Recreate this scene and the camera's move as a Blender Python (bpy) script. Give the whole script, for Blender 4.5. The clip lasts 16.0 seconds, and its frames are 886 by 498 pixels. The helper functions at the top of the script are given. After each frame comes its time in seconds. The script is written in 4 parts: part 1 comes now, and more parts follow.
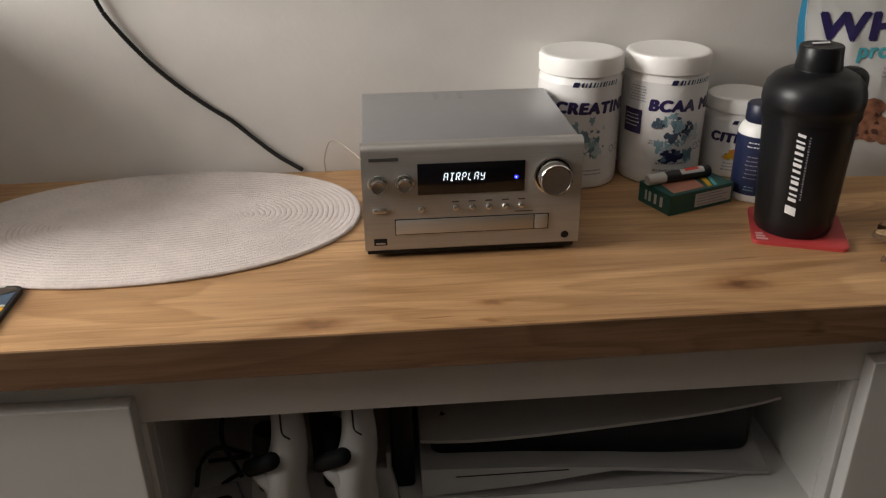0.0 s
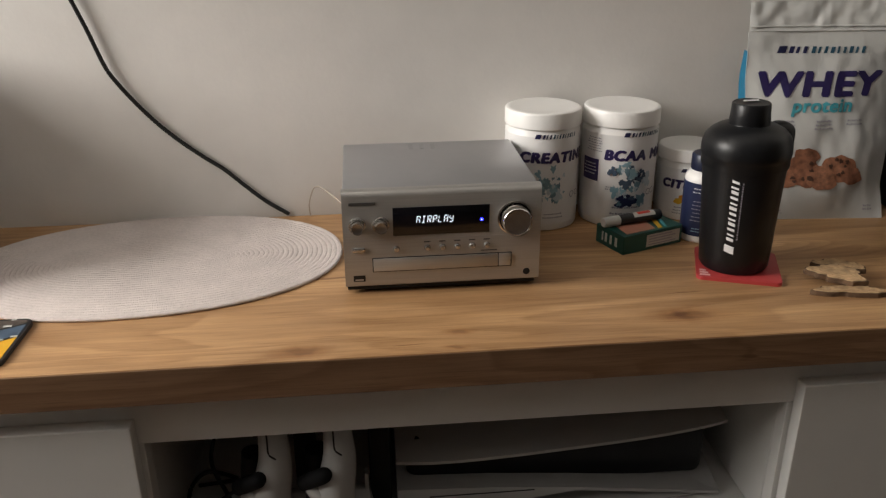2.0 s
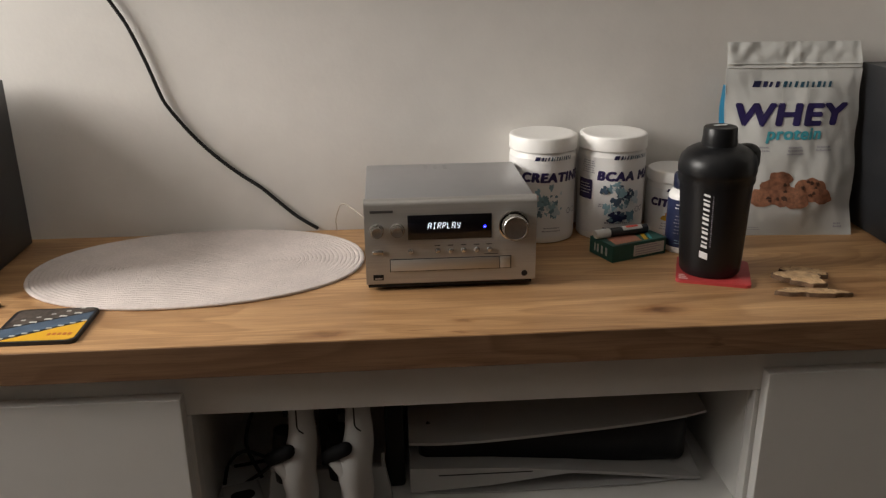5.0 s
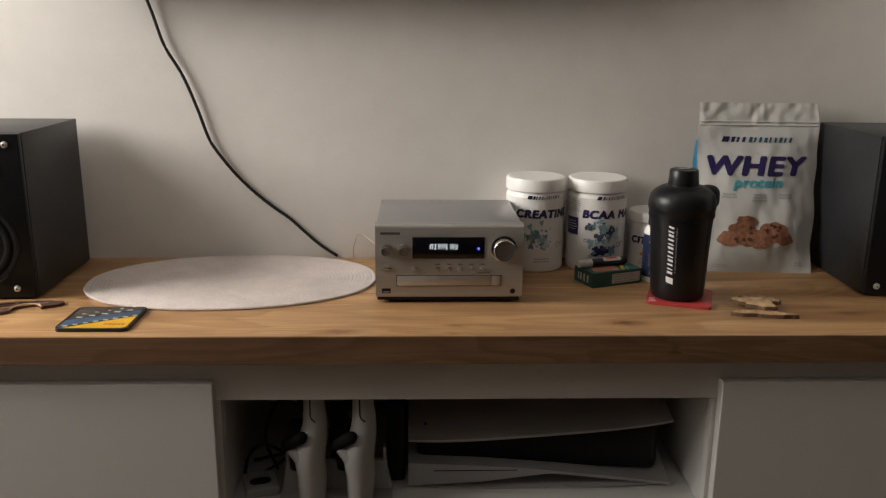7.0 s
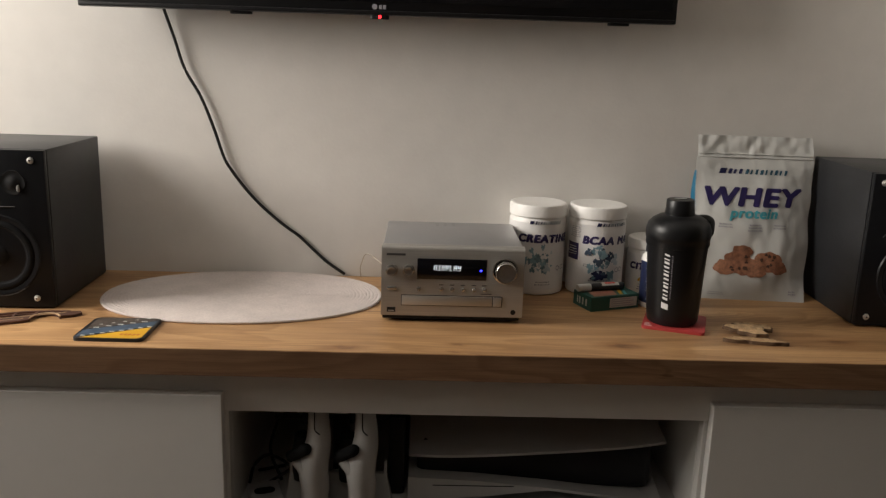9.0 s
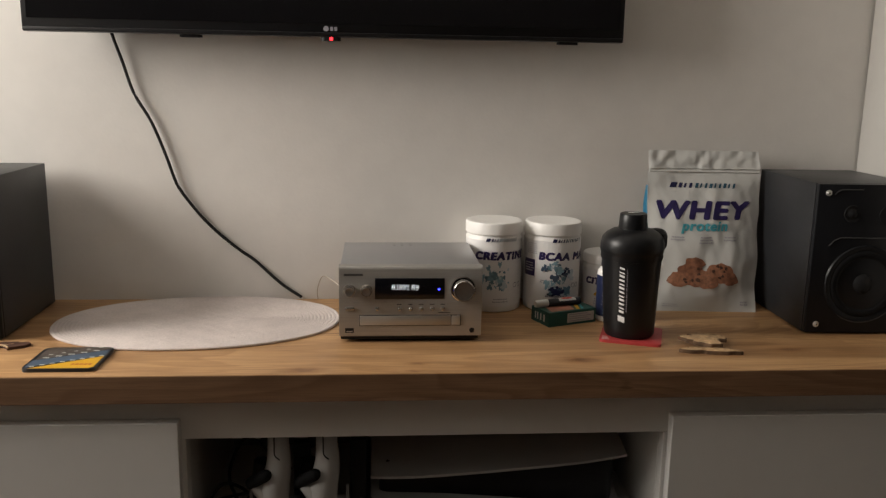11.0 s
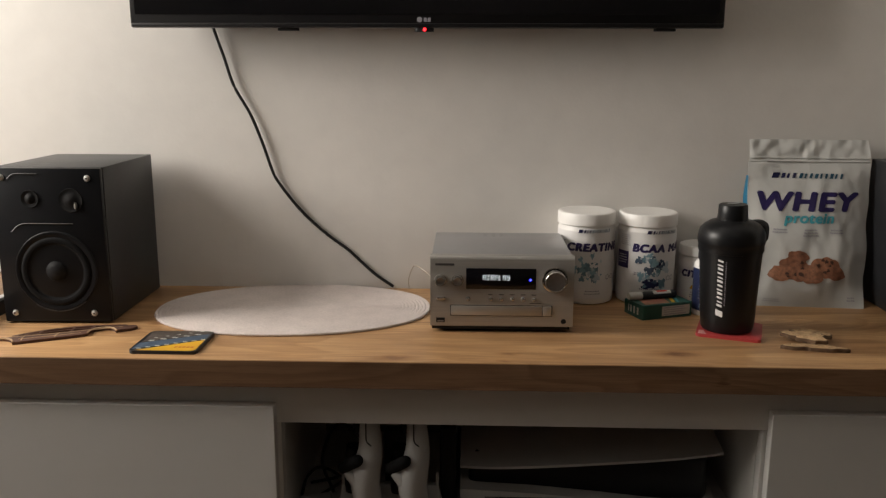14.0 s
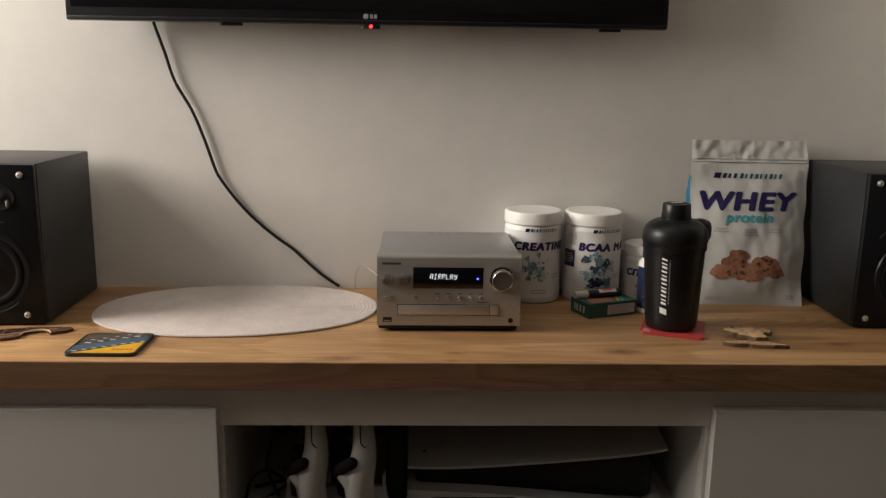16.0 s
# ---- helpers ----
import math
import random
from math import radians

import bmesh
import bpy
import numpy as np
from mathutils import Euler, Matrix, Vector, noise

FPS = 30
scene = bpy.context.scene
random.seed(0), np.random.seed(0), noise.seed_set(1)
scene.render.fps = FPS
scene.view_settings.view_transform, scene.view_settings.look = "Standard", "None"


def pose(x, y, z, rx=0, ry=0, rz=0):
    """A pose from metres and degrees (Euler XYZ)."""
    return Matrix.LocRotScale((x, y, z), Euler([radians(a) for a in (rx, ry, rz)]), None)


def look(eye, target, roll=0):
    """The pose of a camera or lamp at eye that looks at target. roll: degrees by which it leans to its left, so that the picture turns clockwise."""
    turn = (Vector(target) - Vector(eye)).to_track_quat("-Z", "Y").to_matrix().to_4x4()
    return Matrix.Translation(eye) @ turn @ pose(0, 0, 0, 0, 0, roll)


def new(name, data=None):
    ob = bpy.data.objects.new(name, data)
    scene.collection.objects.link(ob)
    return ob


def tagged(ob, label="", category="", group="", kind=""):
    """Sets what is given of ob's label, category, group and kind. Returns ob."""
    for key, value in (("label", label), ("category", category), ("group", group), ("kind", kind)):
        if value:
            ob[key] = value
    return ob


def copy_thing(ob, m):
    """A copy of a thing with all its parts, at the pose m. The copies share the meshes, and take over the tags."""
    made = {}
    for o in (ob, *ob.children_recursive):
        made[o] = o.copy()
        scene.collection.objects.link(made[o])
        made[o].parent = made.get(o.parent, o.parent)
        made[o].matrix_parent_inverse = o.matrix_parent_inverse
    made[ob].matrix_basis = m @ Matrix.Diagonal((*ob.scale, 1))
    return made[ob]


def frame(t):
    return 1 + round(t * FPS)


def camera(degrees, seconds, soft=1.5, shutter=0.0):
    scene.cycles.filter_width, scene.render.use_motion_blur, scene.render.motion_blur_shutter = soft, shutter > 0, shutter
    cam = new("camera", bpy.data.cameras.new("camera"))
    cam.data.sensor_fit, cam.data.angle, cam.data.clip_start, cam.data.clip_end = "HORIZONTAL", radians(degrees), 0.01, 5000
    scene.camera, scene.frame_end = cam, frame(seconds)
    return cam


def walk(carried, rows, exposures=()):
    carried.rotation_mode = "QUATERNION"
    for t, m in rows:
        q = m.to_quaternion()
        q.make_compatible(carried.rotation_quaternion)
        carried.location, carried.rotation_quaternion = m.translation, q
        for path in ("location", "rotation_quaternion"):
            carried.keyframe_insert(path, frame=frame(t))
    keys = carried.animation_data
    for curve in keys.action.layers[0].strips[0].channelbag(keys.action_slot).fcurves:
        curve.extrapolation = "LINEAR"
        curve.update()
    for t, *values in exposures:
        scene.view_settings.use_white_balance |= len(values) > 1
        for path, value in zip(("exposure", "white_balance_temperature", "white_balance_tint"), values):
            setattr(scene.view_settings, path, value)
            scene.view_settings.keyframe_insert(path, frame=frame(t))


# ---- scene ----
cam = camera(56.3, 16.0, soft=1.3)
PATH = [
    (0, (-0.034, -0.6, 1.078), (0.108, 1.19, 0.199), -0.7),
    (0.5, (-0.032, -0.602, 1.082), (0.12, 1.19, 0.208), -0.8),
    (1, (-0.032, -0.623, 1.087), (0.124, 1.183, 0.242), -0.7),
    (1.5, (-0.033, -0.647, 1.097), (0.137, 1.17, 0.278), -0.6),
    (2, (-0.027, -0.68, 1.104), (0.154, 1.154, 0.326), -0.4),
    (2.5, (-0.027, -0.704, 1.109), (0.158, 1.144, 0.368), -0.4),
    (3, (-0.03, -0.705, 1.112), (0.153, 1.144, 0.371), -0.4),
    (3.5, (-0.032, -0.707, 1.112), (0.16, 1.139, 0.366), -0.3),
    (6, (-0.005, -0.933, 1.095), (0.069, 0.982, 0.523), -0.4),
    (6.5, (0.002, -0.975, 1.089), (0.074, 0.953, 0.563), 0.2),
    (7, (0.006, -0.996, 1.084), (0.069, 0.94, 0.586), 0.5),
    (7.5, (0.012, -1.004, 1.087), (0.065, 0.938, 0.611), 0.6),
    (8, (0.008, -1.02, 1.089), (0.067, 0.922, 0.614), 3.5),
    (8.5, (0.004, -1.034, 1.094), (0.046, 0.908, 0.617), 3.2),
    (9, (0.008, -1.039, 1.098), (0.055, 0.909, 0.645), 1.8),
    (9.5, (0.01, -1.046, 1.096), (0.061, 0.906, 0.664), 0.9),
    (10, (0.01, -1.046, 1.091), (0.111, 0.907, 0.671), 0.8),
    (10.2, (0.008, -1.042, 1.091), (0.16, 0.909, 0.677), 1.0),
    (12.3, (0.006, -1.04, 1.094), (0.146, 0.917, 0.71), 0.8),
    (12.5, (0.004, -1.041, 1.093), (0.095, 0.919, 0.704), 0.7),
    (13, (0.004, -1.043, 1.09), (-0.047, 0.914, 0.682), 0.2),
    (13.5, (0.002, -1.042, 1.085), (-0.103, 0.912, 0.671), -0.1),
    (14, (0.003, -1.039, 1.087), (-0.059, 0.917, 0.673), 0.2),
    (14.5, (0.003, -1.035, 1.085), (0.004, 0.922, 0.677), 0.5),
    (15, (0.003, -1.032, 1.084), (0.044, 0.925, 0.673), 0.7),
    (15.5, (0.005, -1.029, 1.081), (0.062, 0.927, 0.67), 0.8),
    (16, (0.003, -1.031, 1.082), (0.069, 0.926, 0.672), 0.9),
]
walk(cam, [(t, look(eye, target, roll)) for t, eye, target, roll in PATH],
     [(0.0, 0.27, 6400, 10), (3.7, 0.29, 6450, 10), (7.0, 0.18, 6550, 10), (9.5, 0.15, 6650, 10), (12.5, 0.13, 6650, 10), (13.5, 0.05, 6650, 10), (16.0, 0.09, 6750, 10)])

# ---- light ----
world = bpy.data.worlds.new("world")
scene.world = world
world.use_nodes = True
wn = world.node_tree.nodes
sky = wn.new("ShaderNodeTexSky")
sky.sky_type, sky.sun_disc = "NISHITA", False
sky.sun_elevation, sky.sun_rotation = radians(25), radians(200)
wn["Background"].inputs["Strength"].default_value = 0.06
world.node_tree.links.new(sky.outputs["Color"], wn["Background"].inputs["Color"])


def area(name, m, sx, sy, power, color):
    data = bpy.data.lights.new(name, "AREA")
    data.shape, data.size, data.size_y, data.energy, data.color = "RECTANGLE", sx, sy, power, color
    ob = new(name, data)
    ob.matrix_world = m
    return ob


# overcast daylight that enters through the window in the side wall
area("window_daylight", pose(-1.66, -0.09, 1.575, 0, -90, 0), 0.87, 0.72, 38.5, (1.0, 0.947, 0.878))

# ---- materials ----


def material(name, color, rough=0.5, metal=0.0, spread=0.0, scale=40.0, bump=0.0, bump_scale=200.0, coat=0.0, aniso=None, emit=None, emit_strength=0.0):
    """A surface whose colour varies by spread at two scales, with a fine relief."""
    mat = bpy.data.materials.new(name)
    mat.use_nodes = True
    n, l = mat.node_tree.nodes, mat.node_tree.links
    b = n["Principled BSDF"]
    b.inputs["Base Color"].default_value = (*color, 1)
    b.inputs["Roughness"].default_value, b.inputs["Metallic"].default_value = rough, metal
    b.inputs["Coat Weight"].default_value = coat
    if emit:
        b.inputs["Emission Color"].default_value, b.inputs["Emission Strength"].default_value = (*emit, 1), emit_strength
    co = n.new("ShaderNodeTexCoord")
    mp = n.new("ShaderNodeMapping")
    mp.inputs["Scale"].default_value = aniso or (1, 1, 1)
    l.new(co.outputs["Object"], mp.inputs["Vector"])
    if spread:
        a, c = n.new("ShaderNodeTexNoise"), n.new("ShaderNodeTexNoise")
        a.inputs["Scale"].default_value, a.inputs["Detail"].default_value = scale, 5
        c.inputs["Scale"].default_value, c.inputs["Detail"].default_value = scale / 9, 3
        for t in (a, c):
            l.new(mp.outputs["Vector"], t.inputs["Vector"])
        add = n.new("ShaderNodeMath")
        add.operation = "ADD"
        l.new(a.outputs["Fac"], add.inputs[0])
        l.new(c.outputs["Fac"], add.inputs[1])
        r = n.new("ShaderNodeMapRange")
        r.inputs["From Min"].default_value, r.inputs["From Max"].default_value = 0.6, 1.4
        r.inputs["To Min"].default_value, r.inputs["To Max"].default_value = 1 - spread, 1 + spread
        l.new(add.outputs[0], r.inputs["Value"])
        h = n.new("ShaderNodeHueSaturation")
        h.inputs["Color"].default_value = (*color, 1)
        l.new(r.outputs[0], h.inputs["Value"])
        l.new(h.outputs["Color"], b.inputs["Base Color"])
    if bump:
        t = n.new("ShaderNodeTexNoise")
        t.inputs["Scale"].default_value, t.inputs["Detail"].default_value = bump_scale, 4
        l.new(mp.outputs["Vector"], t.inputs["Vector"])
        u = n.new("ShaderNodeBump")
        u.inputs["Strength"].default_value, u.inputs["Distance"].default_value = bump, 0.002
        l.new(t.outputs["Fac"], u.inputs["Height"])
        l.new(u.outputs["Normal"], b.inputs["Normal"])
    return mat


def oak(name, light, dark, knot, rough=0.42, knots=()):
    """Oak laminate: long streaks along x, wavy cathedral figure, a few knots and dark cracks."""
    mat = bpy.data.materials.new(name)
    mat.use_nodes = True
    n, l = mat.node_tree.nodes, mat.node_tree.links
    b = n["Principled BSDF"]
    co = n.new("ShaderNodeTexCoord")

    def tex(scale, vec, detail=6, rough_=0.6, dist=0.0):
        mp = n.new("ShaderNodeMapping")
        mp.inputs["Scale"].default_value = vec
        l.new(co.outputs["Object"], mp.inputs["Vector"])
        t = n.new("ShaderNodeTexNoise")
        t.inputs["Scale"].default_value, t.inputs["Detail"].default_value, t.inputs["Roughness"].default_value, t.inputs["Distortion"].default_value = scale, detail, rough_, dist
        l.new(mp.outputs["Vector"], t.inputs["Vector"])
        return t.outputs["Fac"]

    def ramp(src, stops):
        r = n.new("ShaderNodeValToRGB")
        while len(r.color_ramp.elements) < len(stops):
            r.color_ramp.elements.new(0.5)
        for e, (p, c) in zip(r.color_ramp.elements, stops):
            e.position, e.color = p, (*c, 1)
        l.new(src, r.inputs["Fac"])
        return r.outputs["Color"]

    def mix(kind, fac, a, c):
        m = n.new("ShaderNodeMix")
        m.data_type, m.blend_type = "RGBA", kind
        m.inputs["Factor"].default_value = fac
        l.new(a, m.inputs["A"]), l.new(c, m.inputs["B"])
        return m.outputs["Result"]

    fine = ramp(tex(40, (0.22, 9, 9), 6, 0.7, 0.2), ((0.36, (0.7, 0.64, 0.58)), (0.56, (1.06, 1.06, 1.05))))
    broad = ramp(tex(3.0, (0.8, 6, 6), 3, 0.5, 0.6), ((0.3, dark), (0.68, light)))
    streak = ramp(tex(14, (0.5, 14, 14), 8, 0.65, 0.3), ((0.34, (0.56, 0.5, 0.45)), (0.58, (1.08, 1.07, 1.05))))
    pores = ramp(tex(60, (0.35, 14, 14), 4), ((0.34, (0.72, 0.66, 0.6)), (0.45, (1, 1, 1))))
    cracks = ramp(tex(4.0, (0.6, 12, 12), 3, 0.5, 1.4), ((0.262, knot), (0.29, (1, 1, 1))))
    col = mix("MULTIPLY", 0.38, mix("MULTIPLY", 0.7, mix("MULTIPLY", 0.3, broad, streak), pores), fine)
    lines = []
    for k in range(6):
        p = 0.32 + k * 0.065
        lines += [(p, (1, 1, 1)), (p + 0.045, (0.76, 0.7, 0.64)), (p + 0.052, (1.02, 1.02, 1.02))]
    col = mix("MULTIPLY", 0.8, col, ramp(tex(2.0, (0.6, 5, 5), 2, 0.45, 0.9), lines))
    col = mix("MULTIPLY", 0.7, col, cracks)
    for kx, ky, size in knots:
        mp = n.new("ShaderNodeMapping")
        mp.inputs["Location"].default_value, mp.inputs["Scale"].default_value = (-kx / (size * 2.6), -ky / size, 0), (1 / (size * 2.6), 1 / size, 0)
        warp = n.new("ShaderNodeMix")
        warp.data_type = "VECTOR"
        warp.inputs["Factor"].default_value = 0.012
        nz = n.new("ShaderNodeTexNoise")
        nz.inputs["Scale"].default_value = 60
        l.new(co.outputs["Object"], nz.inputs["Vector"])
        l.new(co.outputs["Object"], warp.inputs["A"])
        l.new(nz.outputs["Color"], warp.inputs["B"])
        l.new(warp.outputs["Result"], mp.inputs["Vector"])
        g = n.new("ShaderNodeTexGradient")
        g.gradient_type = "SPHERICAL"
        l.new(mp.outputs["Vector"], g.inputs["Vector"])
        col = mix("MULTIPLY", 0.75, col, ramp(g.outputs["Fac"], ((0.0, (1, 1, 1)), (0.45, (0.8, 0.7, 0.6)), (0.75, (0.4, 0.28, 0.2)))))
    l.new(col, b.inputs["Base Color"])
    b.inputs["Roughness"].default_value = rough
    u = n.new("ShaderNodeBump")
    u.inputs["Strength"].default_value, u.inputs["Distance"].default_value = 0.12, 0.001
    l.new(tex(60, (0.35, 14, 14), 4), u.inputs["Height"])
    l.new(u.outputs["Normal"], b.inputs["Normal"])
    return mat


M_WALL = material("wall_paint", (0.75, 0.725, 0.69), 0.75, spread=0.05, scale=22, bump=0.12, bump_scale=150)
M_CEIL = material("ceiling_paint", (0.8, 0.79, 0.77), 0.8, spread=0.02)
# unseen floor, kept dark to limit the light it throws back
M_FLOOR = oak("floor_oak", (0.14, 0.085, 0.05), (0.08, 0.05, 0.03), (0.5, 0.4, 0.3))
M_OAK = oak("worktop_oak", (0.60, 0.37, 0.182), (0.34, 0.188, 0.085), (0.36, 0.25, 0.16), 0.42, ((0.063, 0.026, 0.008), (0.056, -0.003, 0.006), (0.293, 0.034, 0.022), (0.285, 0.036, 0.009), (-0.085, 0.004, 0.014), (-0.45, 0.14, 0.01), (0.6, 0.07, 0.014)))
# worktop oak again for the front edge, with its shade in the colour
M_EDGE = oak("shaded_edge_oak", (0.285, 0.166, 0.090), (0.185, 0.104, 0.056), (0.4, 0.3, 0.2), 0.55)
M_WHITE = material("white_laminate", (0.70, 0.695, 0.675), 0.42, spread=0.02, scale=30, bump=0.06, bump_scale=500)
M_BLACKWOOD = material("black_vinyl", (0.020, 0.0208, 0.0235), 0.4, spread=0.35, scale=90, bump=0.3, bump_scale=160, aniso=(1, 1, 9))
M_BAFFLE = material("black_gloss", (0.0105, 0.011, 0.013), 0.34, spread=0.2, scale=30)
M_RUBBER = material("black_rubber", (0.010, 0.010, 0.011), 0.7, spread=0.2)
M_CONE = material("speaker_cone", (0.014, 0.014, 0.015), 0.6, spread=0.3, scale=200)
M_PEG = material("satin_metal", (0.72, 0.71, 0.68), 0.38, 0.8)
M_TRIM = material("grey_trim", (0.05, 0.05, 0.052), 0.35, spread=0.1)
M_CHROME = material("chrome", (0.75, 0.73, 0.7), 0.16, 1.0)
M_ALU = material("brushed_aluminium", (0.43, 0.415, 0.39), 0.4, 0.65, spread=0.12, scale=120, aniso=(0.1, 3, 6))
M_KNOB = material("turned_aluminium", (0.5, 0.49, 0.475), 0.27, 0.85, spread=0.08, scale=300)
M_KNOBFACE = material("brushed_knob_face", (0.36, 0.35, 0.34), 0.32, 0.95, spread=0.12, scale=300)
M_STEEL = material("satin_steel_cover", (0.4, 0.4, 0.41), 0.42, 0.75, spread=0.04, scale=60)
M_SCREEN = material("display_glass", (0.004, 0.004, 0.006), 0.12)
M_DARK = material("dark_plastic", (0.012, 0.012, 0.013), 0.5, spread=0.15)
M_BACKING = material("grey_backing", (0.22, 0.215, 0.205), 0.7, spread=0.15)
M_DIGIT = material("display_digits", (0.8, 0.9, 1), 0.5, emit=(0.85, 0.94, 1.0), emit_strength=1.5)
M_BLUELED = material("blue_led", (0.05, 0.05, 0.9), 0.5, emit=(0.012, 0.016, 1.0), emit_strength=6)
M_REDLED = material("red_led", (0.9, 0.05, 0.05), 0.5, emit=(1.0, 0.02, 0.03), emit_strength=3.5)
M_JAR = material("white_polyethylene", (0.84, 0.825, 0.80), 0.38, spread=0.02, scale=50)
M_LABEL = material("white_label", (0.80, 0.79, 0.78), 0.3, spread=0.02)
M_NAVY = material("navy_print", (0.014, 0.016, 0.062), 0.35, spread=0.1)
M_TEALNAVY = material("blue_green_print", (0.02, 0.075, 0.12), 0.35, spread=0.1)
M_PURPLE = material("purple_print", (0.024, 0.016, 0.085), 0.35, spread=0.1)
M_TEAL = material("teal_print", (0.07, 0.36, 0.43), 0.35, spread=0.1)
M_PALEBLUE = material("pale_blue_print", (0.27, 0.43, 0.5), 0.35, spread=0.25, scale=90)
M_MIST = material("misty_blue_print", (0.52, 0.6, 0.64), 0.35, spread=0.2, scale=120)
M_TEALGREY = material("grey_teal_print", (0.16, 0.27, 0.32), 0.35, spread=0.35, scale=120)
M_GREYPRINT = material("grey_print", (0.33, 0.32, 0.36), 0.4, spread=0.1)
M_COOKIE = material("brown_print", (0.24, 0.1, 0.055), 0.5, spread=0.8, scale=150)
M_COOKIE2 = material("light_brown_print", (0.29, 0.125, 0.068), 0.5, spread=0.55, scale=260)
M_CHIP = material("dark_brown_print", (0.06, 0.025, 0.015), 0.5, spread=0.3)
M_BAG = material("white_foil_film", (0.55, 0.55, 0.53), 0.3, 0.0, spread=0.03, scale=20, coat=0.2)
M_BLUE = material("blue_label", (0.018, 0.026, 0.075), 0.35, spread=0.15)
M_CAPBLUE = material("blue_cap", (0.011, 0.015, 0.04), 0.4, spread=0.1)
M_ORANGE = material("orange_print", (0.65, 0.26, 0.03), 0.4, spread=0.2)
M_GREEN = material("green_card", (0.012, 0.085, 0.07), 0.35, spread=0.15)
M_CARDW = material("pale_card", (0.55, 0.55, 0.52), 0.45, spread=0.05)
M_SALMON = material("salmon_print", (0.5, 0.22, 0.15), 0.45, spread=0.3)
M_SHAKER = material("black_polypropylene", (0.0075, 0.0078, 0.009), 0.36, spread=0.2, scale=40, bump=0.04, bump_scale=400)
M_WPRINT = material("white_print", (0.8, 0.8, 0.8), 0.45)
M_RED = material("red_coaster", (0.43, 0.045, 0.045), 0.5, spread=0.12, scale=60)
M_PINKP = material("pink_print", (0.7, 0.4, 0.38), 0.5)
M_MAT = material("woven_cotton", (0.69, 0.615, 0.585), 0.9, spread=0.12, scale=260, bump=0.8, bump_scale=700)
# controller white, greyed in colour to carry the bay's shade
M_PAD = material("shaded_white_shell", (0.42, 0.415, 0.405), 0.6, spread=0.05)
M_BRANDGREY = material("grey_brand_print", (0.06, 0.058, 0.056), 0.45)
M_YELLOW = material("yellow_print", (0.66, 0.36, 0.02), 0.4, spread=0.1)
M_SLATE = material("slate_blue_print", (0.065, 0.1, 0.15), 0.45, spread=0.3, scale=120)
M_PHOTO = material("grey_brown_print", (0.075, 0.06, 0.05), 0.4, spread=0.9, scale=160)
M_INK = material("black_print", (0.012, 0.013, 0.016), 0.4, spread=0.2)
M_REDP = material("red_print", (0.5, 0.05, 0.03), 0.4)
M_ORANGERED = material("orange_red_print", (0.5, 0.14, 0.03), 0.4)
M_BARK = material("bark", (0.12, 0.068, 0.036), 0.85, spread=0.5, scale=120, bump=0.9, bump_scale=220)
M_SLICE = material("cut_wood", (0.52, 0.35, 0.19), 0.6, spread=0.55, scale=130, bump=0.25, bump_scale=200)
M_RING = material("ring_wood", (0.36, 0.2, 0.09), 0.6, spread=0.2)
M_PLY = material("lasered_plywood", (0.085, 0.036, 0.022), 0.6, spread=0.3, scale=150, aniso=(0.3, 1, 1))
M_PLYEDGE = material("pale_plywood", (0.42, 0.29, 0.17), 0.6, spread=0.2, scale=150)
M_CABLE = material("black_cable", (0.01, 0.01, 0.01), 0.4)
M_WIRE = material("beige_wire", (0.45, 0.38, 0.3), 0.4)
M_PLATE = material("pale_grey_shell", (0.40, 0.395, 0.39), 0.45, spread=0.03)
M_TV = material("tv_bezel", (0.008, 0.008, 0.009), 0.28, spread=0.1)
M_TVSCREEN = material("tv_screen", (0.005, 0.005, 0.006), 0.14)
M_WARD = material("white_wardrobe", (0.5, 0.485, 0.46), 0.55, spread=0.03)
# tone of the unseen walls, tuned for how much light they return
M_TAUPE = material("unseen_wall_taupe", (0.2, 0.178, 0.152), 0.55, spread=0.08)
M_BROWNTOP = oak("brown_wood", (0.24, 0.145, 0.075), (0.16, 0.095, 0.05), (0.5, 0.4, 0.3), 0.5)
M_GLASS = material("window_glass", (1, 1, 1), 0.02)
M_GLASS.node_tree.nodes["Principled BSDF"].inputs["Transmission Weight"].default_value = 1.0
for dull, level in ((M_BLACKWOOD, 0.5), (M_CONE, 0.14), (M_RUBBER, 0.1), (M_DARK, 0.25), (M_BAFFLE, 0.22), (M_SHAKER, 0.34)):
    dull.node_tree.nodes["Principled BSDF"].inputs["Specular IOR Level"].default_value = level

# ---- mesh helpers ----


def link(name, bm, mat, parent=None, label="", smooth=True, m=None):
    me = bpy.data.meshes.new(name)
    bmesh.ops.recalc_face_normals(bm, faces=bm.faces[:])
    bm.to_mesh(me)
    bm.free()
    if smooth:
        for p in me.polygons:
            p.use_smooth = True
        me.set_sharp_from_angle(angle=radians(38))
    me.materials.append(mat)
    ob = new(name, me)
    if parent:
        ob.parent = parent
    if m is not None:
        ob.matrix_basis = m
    if label:
        ob["label"] = label
    return ob


def part(name, bm, mat, parent, label="", smooth=True, m=None):
    return link(name, bm, mat, parent, label, smooth, m)


def base(name, m, label, category, group="", kind=""):
    ob = new(name)
    ob.empty_display_size = 0.02
    ob.matrix_basis = m
    return tagged(ob, label, category, group, kind)


